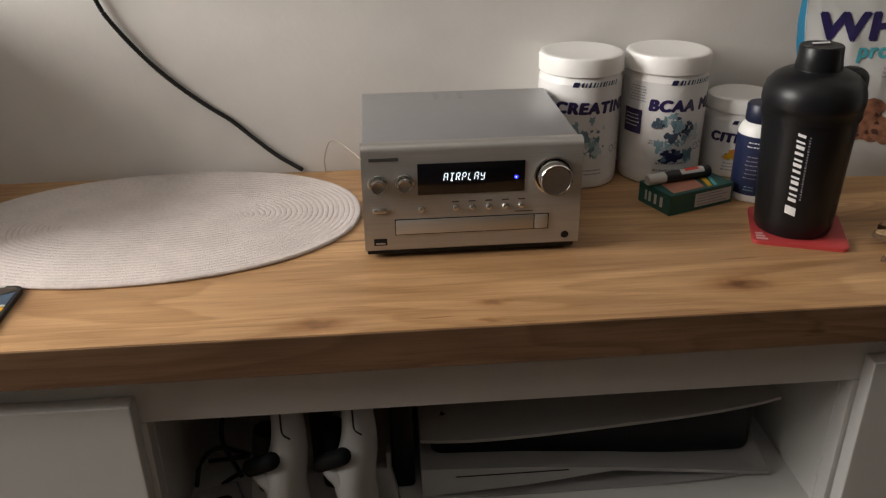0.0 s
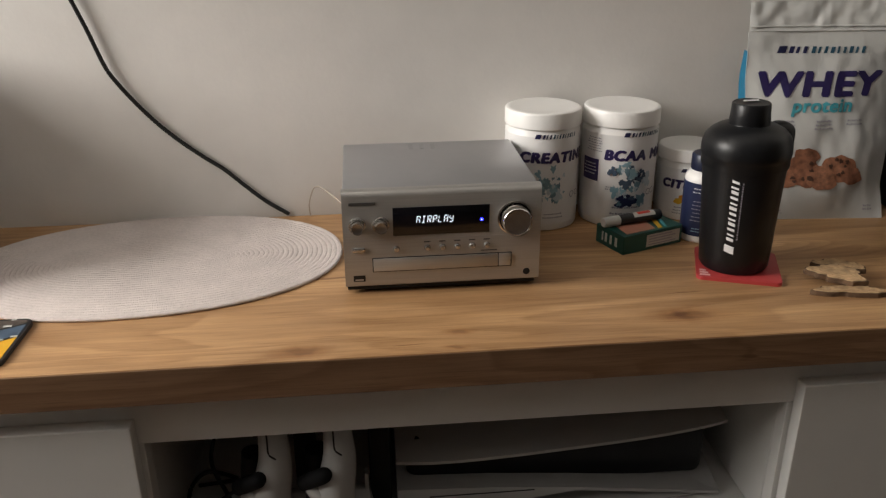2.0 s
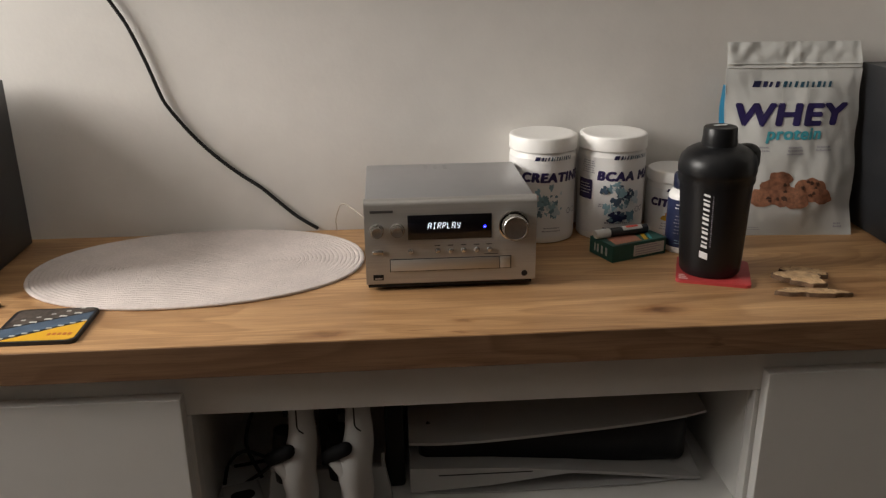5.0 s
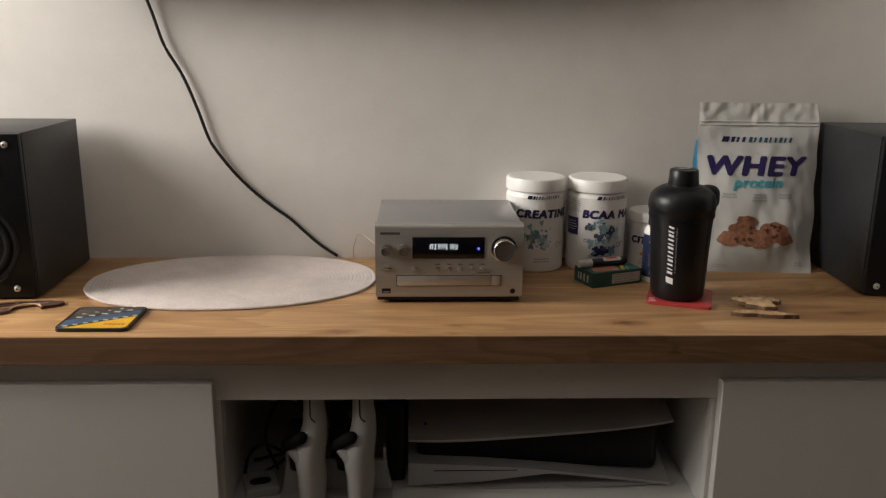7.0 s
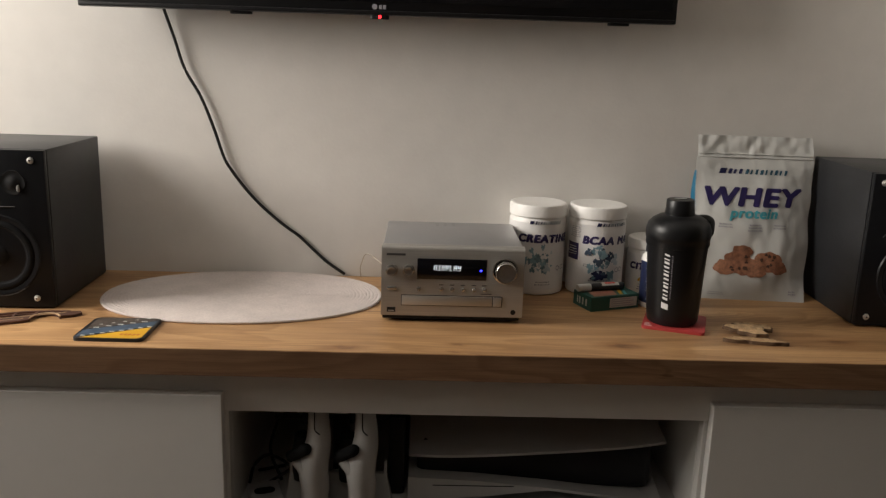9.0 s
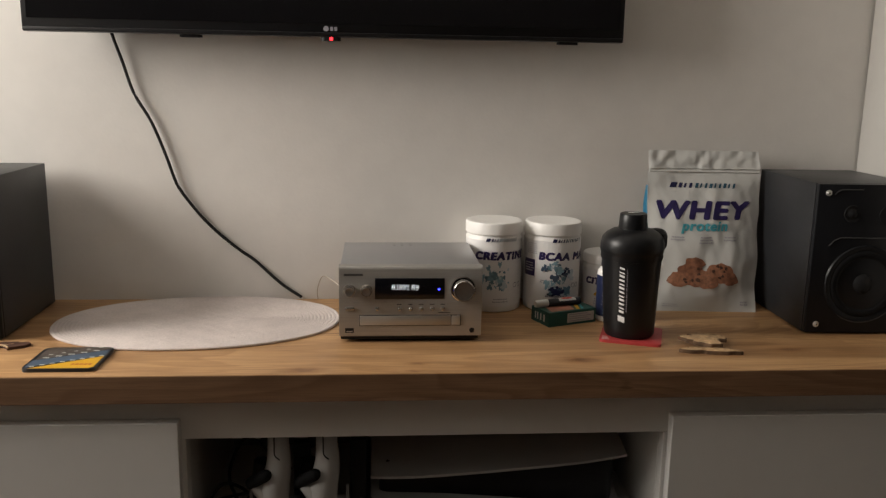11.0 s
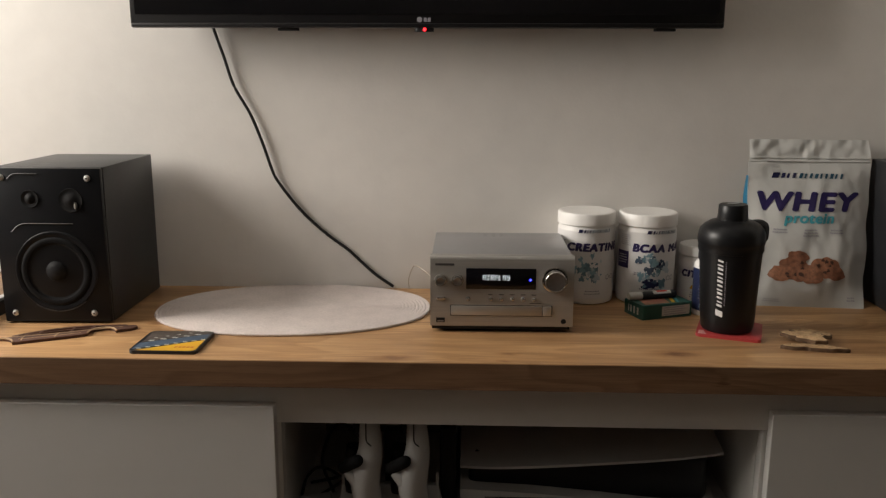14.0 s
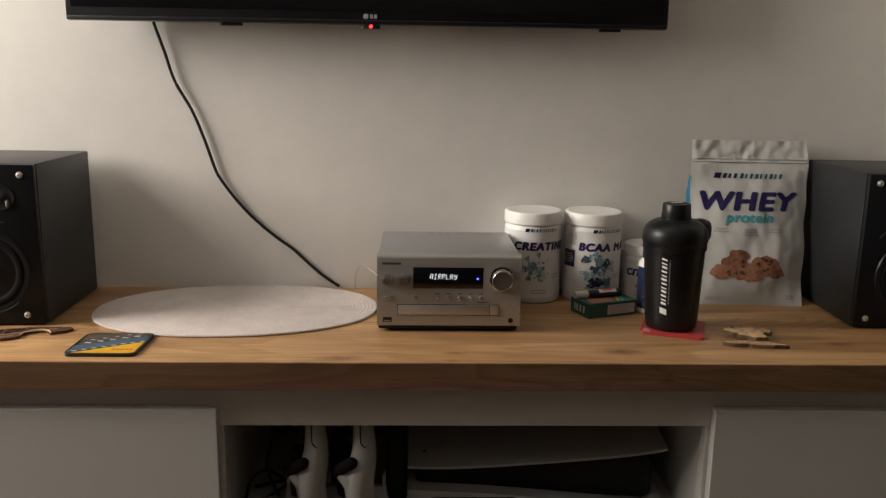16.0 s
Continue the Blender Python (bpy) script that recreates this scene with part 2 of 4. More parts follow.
def box(x0, x1, y0, y1, z0, z1, bevel=0.0, seg=2, bm=None):
    own = bm is None
    bm = bm or bmesh.new()
    vs = bmesh.ops.create_cube(bm, size=1)["verts"]
    for v in vs:
        v.co = Vector(((x0 + x1) / 2 + v.co.x * (x1 - x0), (y0 + y1) / 2 + v.co.y * (y1 - y0), (z0 + z1) / 2 + v.co.z * (z1 - z0)))
    if bevel and own:
        bmesh.ops.bevel(bm, geom=bm.edges[:], offset=bevel, segments=seg, affect="EDGES", profile=0.5)
    return bm


def lathe(profile, n=40, a0=0.0, a1=2 * math.pi, bm=None):
    """Turns (radius, z) pairs about z; a full turn closes."""
    bm = bm or bmesh.new()
    full = abs(a1 - a0) > 6.28
    rings = []
    for r, z in profile:
        if r < 1e-6:
            rings.append([bm.verts.new((0, 0, z))])
        else:
            k = n if full else n + 1
            rings.append([bm.verts.new((r * math.cos(a0 + (a1 - a0) * i / n), r * math.sin(a0 + (a1 - a0) * i / n), z)) for i in range(k)])
    for a, b in zip(rings, rings[1:]):
        for i in range(n):
            j = (i + 1) % n if full else i + 1
            if len(a) == 1 and len(b) == 1:
                continue
            if len(a) == 1:
                bm.faces.new((a[0], b[i], b[j]))
            elif len(b) == 1:
                bm.faces.new((a[i], a[j], b[0]))
            else:
                bm.faces.new((a[i], a[j], b[j], b[i]))
    return bm


def turned(bm, m):
    bmesh.ops.transform(bm, matrix=m, verts=bm.verts[:])
    return bm


FRONT = pose(0, 0, 0, 90)  # z of a lathe turns to -y, towards the room


def prism(points, z0, z1, bevel=0.0):
    """An outline in x, y with thickness."""
    bm = bmesh.new()
    lo = [bm.verts.new((x, y, z0)) for x, y in points]
    hi = [bm.verts.new((x, y, z1)) for x, y in points]
    n = len(points)
    bm.faces.new(hi)
    bm.faces.new(lo[::-1])
    for i in range(n):
        bm.faces.new((lo[i], lo[(i + 1) % n], hi[(i + 1) % n], hi[i]))
    if bevel:
        es = [e for e in bm.edges if all(abs(v.co.z - z1) < 1e-6 for v in e.verts)]
        bmesh.ops.bevel(bm, geom=es, offset=bevel, segments=2, affect="EDGES", profile=0.5)
    return bm


def rounded(w, h, r, n=5):
    """A rounded rectangle round the origin."""
    out = []
    for cx, cy, a in ((w / 2 - r, h / 2 - r, 0), (-w / 2 + r, h / 2 - r, 90), (-w / 2 + r, -h / 2 + r, 180), (w / 2 - r, -h / 2 + r, 270)):
        for i in range(n + 1):
            t = radians(a + 90 * i / n)
            out.append((cx + r * math.cos(t), cy + r * math.sin(t)))
    return out


def spline(points, n=10):
    """Catmull-Rom through the points."""
    p = [Vector(q) for q in points]
    p = [2 * p[0] - p[1], *p, 2 * p[-1] - p[-2]]
    out = []
    for i in range(1, len(p) - 2):
        for k in range(n):
            t = k / n
            a, b, c, d = p[i - 1:i + 3]
            out.append(0.5 * ((2 * b) + (c - a) * t + (2 * a - 5 * b + 4 * c - d) * t * t + (3 * b - a - 3 * c + d) * t ** 3))
    return out + [p[-2]]


def tube(points, r, sides=10, closed=False, bm=None):
    bm = bm or bmesh.new()
    rings = []
    n = len(points)
    for i, p in enumerate(points):
        a, b = (points[i - 1], points[(i + 1) % n]) if closed else (points[max(i - 1, 0)], points[min(i + 1, n - 1)])
        d = (Vector(b) - Vector(a)).normalized()
        up = Vector((0, 0, 1)) if abs(d.z) < 0.9 else Vector((0, 1, 0))
        u = d.cross(up).normalized()
        v = u.cross(d)
        rr = r(i / max(n - 1, 1)) if callable(r) else r
        rings.append([bm.verts.new(Vector(p) + rr * (math.cos(2 * math.pi * k / sides) * u + math.sin(2 * math.pi * k / sides) * v)) for k in range(sides)])
    pairs = list(zip(rings, rings[1:])) + ([(rings[-1], rings[0])] if closed else [])
    for a, b in pairs:
        for k in range(sides):
            bm.faces.new((a[k], a[(k + 1) % sides], b[(k + 1) % sides], b[k]))
    if not closed:
        bm.faces.new(rings[0][::-1])
        bm.faces.new(rings[-1])
    return bm


def letters(body, size, bold=0.0, shear=0.0, stretch=1.0):
    """The words as a flat bmesh in x, y, standing on y = 0 and centred on x = 0; bold thickens them by shifted layers."""
    cu = bpy.data.curves.new("words", "FONT")
    cu.body, cu.size, cu.shear, cu.align_x, cu.space_character = body, size, shear, "CENTER", 1.0 + bold / size * 1.6
    ob = bpy.data.objects.new("words", cu)
    scene.collection.objects.link(ob)
    me = bpy.data.meshes.new_from_object(ob.evaluated_get(bpy.context.evaluated_depsgraph_get()))
    bpy.data.objects.remove(ob)
    bm = bmesh.new()
    for k in range(7 if bold else 1):
        n0 = len(bm.verts)
        bm.from_mesh(me)
        bm.verts.ensure_lookup_table()
        a = k * math.pi / 3
        for v in bm.verts[n0:]:
            v.co.x = v.co.x * stretch + (bold * math.cos(a) if k < 6 else 0)
            v.co.y += bold * math.sin(a) * 0.7 if k < 6 else 0
            v.co.z = 0.00004 * k
    bpy.data.meshes.remove(me)
    return bm


def wrap(bm, radius, angle, z, taper=0.0):
    """Lays a flat x, y mesh on an upright cylinder round the origin; angle 0 faces -y."""
    long = [e for e in bm.edges if abs(e.verts[0].co.x - e.verts[1].co.x) > 0.004]
    if long:
        bmesh.ops.subdivide_edges(bm, edges=long, cuts=4)
        bmesh.ops.triangulate(bm, faces=bm.faces[:])
    for v in bm.verts:
        rr = radius + taper * (z + v.co.y) + v.co.z
        a = angle + v.co.x / radius
        v.co = Vector((rr * math.sin(a), -rr * math.cos(a), z + v.co.y))
    return bm


def strip(x0, x1, y0, y1, z=0.0, cuts=1, bm=None, lean=0.0):
    """A flat rectangle in x, y at height z, cut along x."""
    bm = bm or bmesh.new()
    xs = [x0 + (x1 - x0) * i / cuts for i in range(cuts + 1)]
    low, high = [bm.verts.new((a, y0, z)) for a in xs], [bm.verts.new((a + lean, y1, z)) for a in xs]
    for i in range(cuts):
        bm.faces.new((low[i], low[i + 1], high[i + 1], high[i]))
    return bm


def dashes(total, count, height, lean=0.25, gap=0.3, bm=None, x=0.0, y=0.0):
    """A row of plain slanted bars, uneven in width."""
    bm = bm or bmesh.new()
    w = total / count
    for i in range(count):
        x0 = x - total / 2 + i * w
        e = x0 + w * (1 - gap) - w * 0.12 * ((i * 5) % 3)
        strip(x0, e, y, y + height * (1 - (0.22 if height < 0.003 else 0.06) * ((i * 7) % 2)), 0.0002, bm=bm, lean=lean * height)
    return bm


def blot(rx, ry, seed, n=26, rough=0.25, x=0.0, y=0.0, z=0.0002, bm=None):
    """A flat uneven patch."""
    bm = bm or bmesh.new()
    rnd = random.Random(seed)
    ph = [rnd.uniform(0, 6.28) for _ in range(3)]
    c = bm.verts.new((x, y, z))
    ring = []
    for i in range(n):
        a = 2 * math.pi * i / n
        k = 1 + rough * (0.5 * math.sin(3 * a + ph[0]) + 0.35 * math.sin(5 * a + ph[1]) + 0.3 * math.sin(8 * a + ph[2]))
        ring.append(bm.verts.new((x + rx * k * math.cos(a), y + ry * k * math.sin(a), z)))
    for i in range(n):
        bm.faces.new((c, ring[i], ring[(i + 1) % n]))
    return bm


# ---- room ----
HT = 0.72           # worktop height
WY = 0.362          # wall behind the sideboard
XL, XR, YB, CEIL = -1.7, 2.4, -4.4, 2.6


def wall(name, bm, label):
    return tagged(link(name, bm, M_WALL, smooth=False), label, "wall", kind="structure")


wall("wall_north", box(XL - 0.15, XR + 0.15, WY, WY + 0.15, 0, CEIL), "white matt painted wall behind the sideboard")
# south and east walls are unseen; their taupe sets the room's bounce
tagged(link("wall_south", box(XL - 0.15, XR + 0.15, YB - 0.15, YB, 0, CEIL), M_TAUPE, smooth=False), "unseen taupe wall, its tone chosen to set the bounce light", "wall", kind="structure")
tagged(link("wall_east", box(XR, XR + 0.15, YB, WY, 0, CEIL), M_TAUPE, smooth=False), "unseen taupe wall, its tone chosen to set the bounce light", "wall", kind="structure")
WIN = (-0.48, 0.30, 1.11, 2.04)
WMID = (WIN[0] + WIN[1]) / 2
bm = box(XL - 0.15, XL, YB, WIN[0], 0, CEIL)
box(XL - 0.15, XL, WIN[1], WY, 0, CEIL, bm=bm)
box(XL - 0.15, XL, WIN[0], WIN[1], 0, WIN[2], bm=bm)
box(XL - 0.15, XL, WIN[0], WIN[1], WIN[3], CEIL, bm=bm)
wall("wall_west", bm, "white painted wall with the window")
tagged(link("floor", box(XL - 0.15, XR + 0.15, YB - 0.15, WY + 0.15, -0.1, 0), M_FLOOR, smooth=False), "unseen dark oak floor, its tone chosen to limit bounce light", "floor", kind="structure")
tagged(link("ceiling", box(XL - 0.15, XR + 0.15, YB - 0.15, WY + 0.15, CEIL, CEIL + 0.1), M_CEIL, smooth=False), "white ceiling", "ceiling", kind="structure")
win = base("window_1", pose(XL - 0.08, 0, 0), "white framed window in the side wall", "window", kind="structure")
bm = box(-0.03, 0.03, WIN[0], WIN[0] + 0.06, WIN[2], WIN[3])
for y0, y1, z0, z1 in ((WIN[1] - 0.06, WIN[1], WIN[2], WIN[3]), (WIN[0] + 0.06, WIN[1] - 0.06, WIN[2], WIN[2] + 0.06), (WIN[0] + 0.06, WIN[1] - 0.06, WIN[3] - 0.06, WIN[3]), (WMID - 0.03, WMID + 0.03, WIN[2] + 0.06, WIN[3] - 0.06)):
    box(-0.03, 0.03, y0, y1, z0, z1, bm=bm)
part("window_frame", bm, M_WHITE, win, smooth=False)
for y0, y1 in ((WIN[0] + 0.06, WMID - 0.03), (WMID + 0.03, WIN[1] - 0.06)):
    p = part("pane", box(-0.004, 0.004, y0, y1, WIN[2] + 0.06, WIN[3] - 0.06), M_GLASS, win, smooth=False)
    p.visible_shadow = False

# ---- sideboard ----
DX0, DX1 = -0.256, 0.4055      # door edges at the open bay
CX0, CX1 = -1.0, 0.815        # ends of the carcass
cab = base("sideboard", pose(0, 0, 0), "long white laminate sideboard with an open middle bay", "sideboard")
FY, BY = 0.012, 0.352
part("top_rail", box(CX0, CX1, FY, FY + 0.018, 0.62, 0.682, 0.0008), M_WHITE, cab, smooth=False)
# back panel is mid grey, darker than the white carcass
part("back_panel", box(CX0, CX1, BY, BY + 0.006, 0.08, 0.682), M_BACKING, cab, smooth=False)
SH = 0.455
part("shelf", box(DX0 + 0.005, DX1 - 0.005, FY + 0.002, BY, SH - 0.018, SH, 0.0008), M_WHITE, cab, smooth=False)
part("bottom_panel", box(CX0 + 0.018, CX1 - 0.018, FY + 0.002, BY, 0.08, 0.098), M_WHITE, cab, smooth=False)
part("plinth", box(CX0, CX1, 0.04, 0.058, 0, 0.08), M_WHITE, cab, smooth=False)
for x0 in (CX0, DX0 - 0.013, DX1 - 0.005, CX1 - 0.018):
    part("side_panel", box(x0, x0 + 0.018, FY + 0.0185, BY, 0.098, 0.682, 0.0008), M_WHITE, cab, smooth=False)
    if CX0 < x0 < CX1 - 0.02:
        part("panel_edge", box(x0, x0 + 0.018, FY, FY + 0.018, 0.098, 0.6195, 0.0008), M_WHITE, cab, smooth=False)
for x0, x1 in ((CX0 + 0.002, -0.858), (-0.855, DX0), (DX1, CX1 - 0.002)):
    part("door", box(x0, x1, -0.006, 0.011, 0.086, 0.65, 0.0012), M_WHITE, cab, "plain white handleless door", smooth=False)
top = base("worktop", pose(0, 0, 0), "thick oak laminate worktop with knots on the sideboard", "worktop")
part("board", box(CX0 - 0.02, CX1 + 0.01, -0.0185, WY - 0.002, 0.683, HT, 0.0004), M_OAK, top, smooth=False)
# front strip, its shade put into a darker oak
part("edge_strip", box(CX0 - 0.02, CX1 + 0.01, -0.02, -0.0187, 0.683, HT - 0.0006, 0.0005), M_EDGE, top, "oak edge strip, coloured darker for its shade", smooth=False)

# ---- stereo unit ----


def knob(name, parent, x, z, r, length, label):
    k = part(name, turned(lathe([(r * 0.84, length - 0.0004), (r * 0.85, length), (r * 0.93, length), (r * 0.985, length - 0.001), (r, length - 0.0025), (r, 0.0008)], 48), FRONT), M_CHROME, parent, label, m=pose(x, 0, z))
    part("knob_face", turned(lathe([(0, length - 0.0011), (r * 0.5, length - 0.0009), (r * 0.845, length - 0.0004)], 48), FRONT), M_KNOBFACE, k, "dished brushed face")
    return k


def stereo_unit(m):
    w, h, d, e, f = 0.2055, 0.1142, 0.182, 0.0097, 0.0045
    t = base("stereo_receiver", m, "compact silver stereo receiver with lit display, on the worktop", "stereo")
    part("base", box(-w / 2 + 0.002, w / 2 - 0.004, 0.003, d, f, e + 0.001, 0.001), M_DARK, t, "black base")
    for x in (-0.085, 0.085):
        for y in (0.025, d - 0.02):
            part("foot", lathe([(0, 0), (0.009, 0), (0.01, 0.002), (0.01, f + 0.0005), (0, f + 0.0005)], 20), M_RUBBER, t, m=pose(x, y, 0))
    part("cover", box(-w / 2 + 0.0015, w / 2 - 0.0015, 0.0125, d, e + 0.001, h - 0.001, 0.002, 2), M_STEEL, t, "grey satin steel cover")
    bm = bmesh.new()
    for i in range(3):
        box(-0.024 + i * 0.013, -0.019 + i * 0.013, d - 0.03, d - 0.01, h - 0.0015, h - 0.0007, bm=bm)
    part("vent", bm, M_STEEL, t)
    # front panel whose top edge rolls back towards the cover
    side = [(0.0, e + 0.001), (0.0008, e), (0.012, e), (0.012, h), (0.0062, h), (0.0030, h - 0.0010), (0.0010, h - 0.0032), (0.0, h - 0.0065)]
    front = turned(prism(side, -w / 2, w / 2), Matrix(((0, 0, 1, 0), (1, 0, 0, 0), (0, 1, 0, 0), (0, 0, 0, 1))))
    part("front_panel", front, M_ALU, t, "brushed aluminium front panel")
    part("brand_plate", box(-0.0955, -0.0685, -0.0004, 0.001, 0.0995, 0.1026), M_BRANDGREY, t, "dark grey brand mark")
    scr = part("display", box(-0.0515, 0.0485, -0.0008, 0.003, 0.0652, 0.0958, 0.0004), M_SCREEN, t, "black glass display")
    # fourteen-segment characters
    S = {"t": ((0, 2), (1, 2)), "b": ((0, 0), (1, 0)), "m": ((0, 1), (1, 1)), "ul": ((0, 1), (0, 2)), "ur": ((1, 1), (1, 2)), "ll": ((0, 0), (0, 1)), "lr": ((1, 0), (1, 1)), "cu": ((0.5, 1), (0.5, 2)), "cl": ((0.5, 0), (0.5, 1)), "dr": ((0.5, 1), (1, 0))}
    C = {"A": "t m ul ur ll lr", "I": "t b cu cl", "R": "t m ul ur ll dr", "P": "t m ul ur ll", "L": "b ul ll", "Y": "m ul ur lr b"}
    bm = bmesh.new()
    cw, ch, th = 0.0033, 0.0036, 0.00030
    for i, c in enumerate("AIRPLAY"):
        for s in C[c].split():
            (ax, az), (bx, bz) = S[s]
            a, b = Vector((ax * cw, 0, az * ch)), Vector((bx * cw, 0, bz * ch))
            dv = (b - a).normalized()
            a, b = a + dv * 0.0004, b - dv * 0.0004
            nrm = Vector((-dv.z, 0, dv.x)) * th
            vs = []
            for p in (a - nrm, b - nrm, b + nrm, a + nrm):
                vs.append(bm.verts.new((-0.0275 + i * 0.0057 + p.x + p.z * 0.14, -0.0011, 0.0788 + p.z)))
            bm.faces.new(vs)
    part("display_text", bm, M_DIGIT, scr, "lit white characters", smooth=False)
    part("led", turned(lathe([(0, 0.0012), (0.0017, 0.0010), (0.0017, 0)], 14), FRONT), M_BLUELED, scr, "lit blue indicator", m=pose(0.0403, -0.0002, 0.0797))
    part("led_core", turned(lathe([(0, 0.0014), (0.0006, 0.0013), (0.0006, 0)], 10), FRONT), M_DIGIT, scr, "bright centre of the indicator", m=pose(0.0403, -0.0002, 0.0797))
    knob("volume_knob", t, 0.0752, 0.0800, 0.0155, 0.016, "large polished volume knob")
    part("knob_ring", turned(lathe([(0.0172, 0.0002), (0.0186, 0.0012), (0.0184, 0.0026), (0.0170, 0.0030), (0.0160, 0.001)], 48), FRONT), M_CHROME, t, m=pose(0.0752, 0, 0.0800))
    part("knob_gap", turned(lathe([(0.0168, 0.0004), (0.0155, 0.0012), (0, 0.0012)], 40), FRONT), M_DARK, t, m=pose(0.0752, 0, 0.0800))
    for x in (-0.0880, -0.0637):
        knob("tone_knob", t, x, 0.0780, 0.0066, 0.011, "small polished tone knob")
        part("knob_ring", turned(lathe([(0.0072, 0.0006), (0.0088, 0.0012), (0.0088, 0.0004)], 30), FRONT), M_KNOB, t, m=pose(x, 0, 0.0780))
    for x in (-0.0485, -0.0162, -0.0004, 0.0152, 0.0310, 0.0461):
        part("button", turned(lathe([(0, 0.0026), (0.0026, 0.0022), (0.0031, 0.0012), (0.0035, 0.0002)], 20), FRONT), M_KNOB, t, m=pose(x, 0, 0.0506))
        if x > -0.04:
            part("button_mark", box(x - 0.0036, x + 0.0030, -0.0003, 0.001, 0.0566, 0.0579), M_BRANDGREY, t)
    part("button_mark", box(0.040, 0.057, -0.0003, 0.001, 0.0442, 0.0452), M_BRANDGREY, t)
    part("power_button", box(-0.0942, -0.0810, -0.0020, 0.001, 0.0487, 0.0535, 0.0009), M_KNOB, t)
    part("panel_groove", box(-w / 2 + 0.001, w / 2 - 0.001, -0.0002, 0.002, 0.0606, 0.0612), M_STEEL, t)
    # disc drawer in its dark joint
    part("drawer_joint", box(-0.0739, 0.0727, -0.0003, 0.002, 0.0254, 0.0415), M_DARK, t, "dark joint round the disc drawer")
    part("disc_drawer", box(-0.0730, 0.0582, -0.0015, 0.001, 0.0263, 0.0406, 0.0005), M_ALU, t)
    part("eject_button", box(0.0590, 0.0718, -0.0015, 0.001, 0.0263, 0.0406, 0.0005), M_ALU, t)
    usb = part("usb_socket", box(-0.0942, -0.0818, -0.0004, 0.002, 0.0153, 0.0222), M_DARK, t, "black usb socket")
    part("tongue", box(-0.0925, -0.0835, -0.0007, 0.001, 0.0165, 0.0180), M_STEEL, usb)
    part("headphone_jack", turned(lathe([(0, 0.0006), (0.0034, 0.0006), (0.0038, 0)], 20), FRONT), M_DARK, t, "black headphone socket", m=pose(0.0892, 0, 0.0180))
    return t


stereo_unit(pose(0.0512, 0.112, HT, 0, 0, 0.2))

# ---- loudspeakers ----


def loudspeaker(m, label):
    w, h, d = 0.160, 0.233, 0.208
    t = base("loudspeaker", m, label, "loudspeaker", "pair of loudspeakers")
    part("cabinet", box(-w / 2, w / 2, 0.010, d, 0.002, h, 0.0012), M_BLACKWOOD, t, "black wood-grain vinyl box")
    part("baffle", box(-w / 2 + 0.0005, w / 2 - 0.0005, 0, 0.0095, 0.0025, h - 0.0005, 0.002), M_BAFFLE, t, "glossy black front baffle")
    for x in (-0.06, 0.06):
        for y in (0.03, d - 0.03):
            part("foot", lathe([(0, 0), (0.006, 0), (0.006, 0.0021), (0, 0.0021)], 12), M_RUBBER, t, m=pose(x, y, 0))
    for x, z in ((-0.0645, h - 0.014), (0.0605, h - 0.0150), (-0.0630, 0.0165), (0.0550, 0.0165)):
        peg = part("grille_peg", turned(lathe([(0, 0.0034), (0.0022, 0.0032), (0.0028, 0.0022), (0.0042, 0.0018), (0.0047, 0.0008), (0.0047, 0)], 18), FRONT), M_PEG, t, "satin metal grille peg", m=pose(x, 0, z))
        part("socket", turned(lathe([(0, 0.0036), (0.0012, 0.0035), (0.0013, 0.003)], 10), FRONT), M_DARK, peg)
    z0 = 0.0800
    part("woofer_frame", turned(lathe([(0.0520, 0.0008), (0.0545, 0.0022), (0.0590, 0.0022), (0.0605, 0)], 64), FRONT), M_BAFFLE, t, m=pose(0.004, 0, z0))
    part("woofer_surround", turned(lathe([(0.0522, 0.0006), (0.0500, 0.0030), (0.0465, 0.0036), (0.0430, 0.0026), (0.0415, 0.0004)], 64), FRONT), M_RUBBER, t, m=pose(0.004, 0, z0))
    part("woofer_cone", turned(lathe([(0.0415, 0.0006), (0.034, -0.0016), (0.026, -0.0028), (0.0165, -0.0030), (0.0160, -0.0008), (0.0135, 0.0032), (0.008, 0.0060), (0, 0.0070)], 56), FRONT), M_CONE, t, "dark speaker cone", m=pose(0.004, 0, z0))
    part("tweeter", turned(lathe([(0.0175, 0), (0.0170, 0.0014), (0.013, 0.0004), (0.0080, 0.0016), (0.004, 0.0034), (0, 0.0038)], 40), FRONT), M_CONE, t, m=pose(0.034, 0, 0.186))
    part("super_tweeter", turned(lathe([(0.013, 0), (0.0125, 0.0018), (0.008, 0.0006), (0.0045, 0.0028), (0.002, 0.0042), (0, 0.0044)], 34), FRONT), M_CONE, t, m=pose(-0.025, 0, 0.188))
    # bright bead modelled for the reflection on the tweeter's phase plug
    part("plug_glint", turned(lathe([(0, 0.004), (0.002, 0.0035), (0.0026, 0)], 16), FRONT), M_PEG, t, "small metal bead in place of the phase plug's glint", m=pose(0.0415, -0.001, 0.178) @ Matrix.Diagonal((0.8, 1, 2.2, 1)))
    # raised trim lines of the baffle
    for pts in ([(-0.0555, -0.001, 0.2165), (-0.051, -0.001, 0.2215), (-0.0445, -0.001, 0.2245), (-0.012, -0.001, 0.2245)],
                [(-0.056, -0.001, 0.139), (-0.049, -0.001, 0.147), (-0.039, -0.001, 0.1515), (0.034, -0.001, 0.1515)]):
        part("trim_line", tube(pts, 0.0008, 6), M_TRIM, t, "dark grey raised trim")
    pts = [(0.004 + 0.0605 * math.cos(a), -0.001, z0 + 0.0605 * math.sin(a)) for a in [radians(-125 + 7 * k) for k in range(12)]]
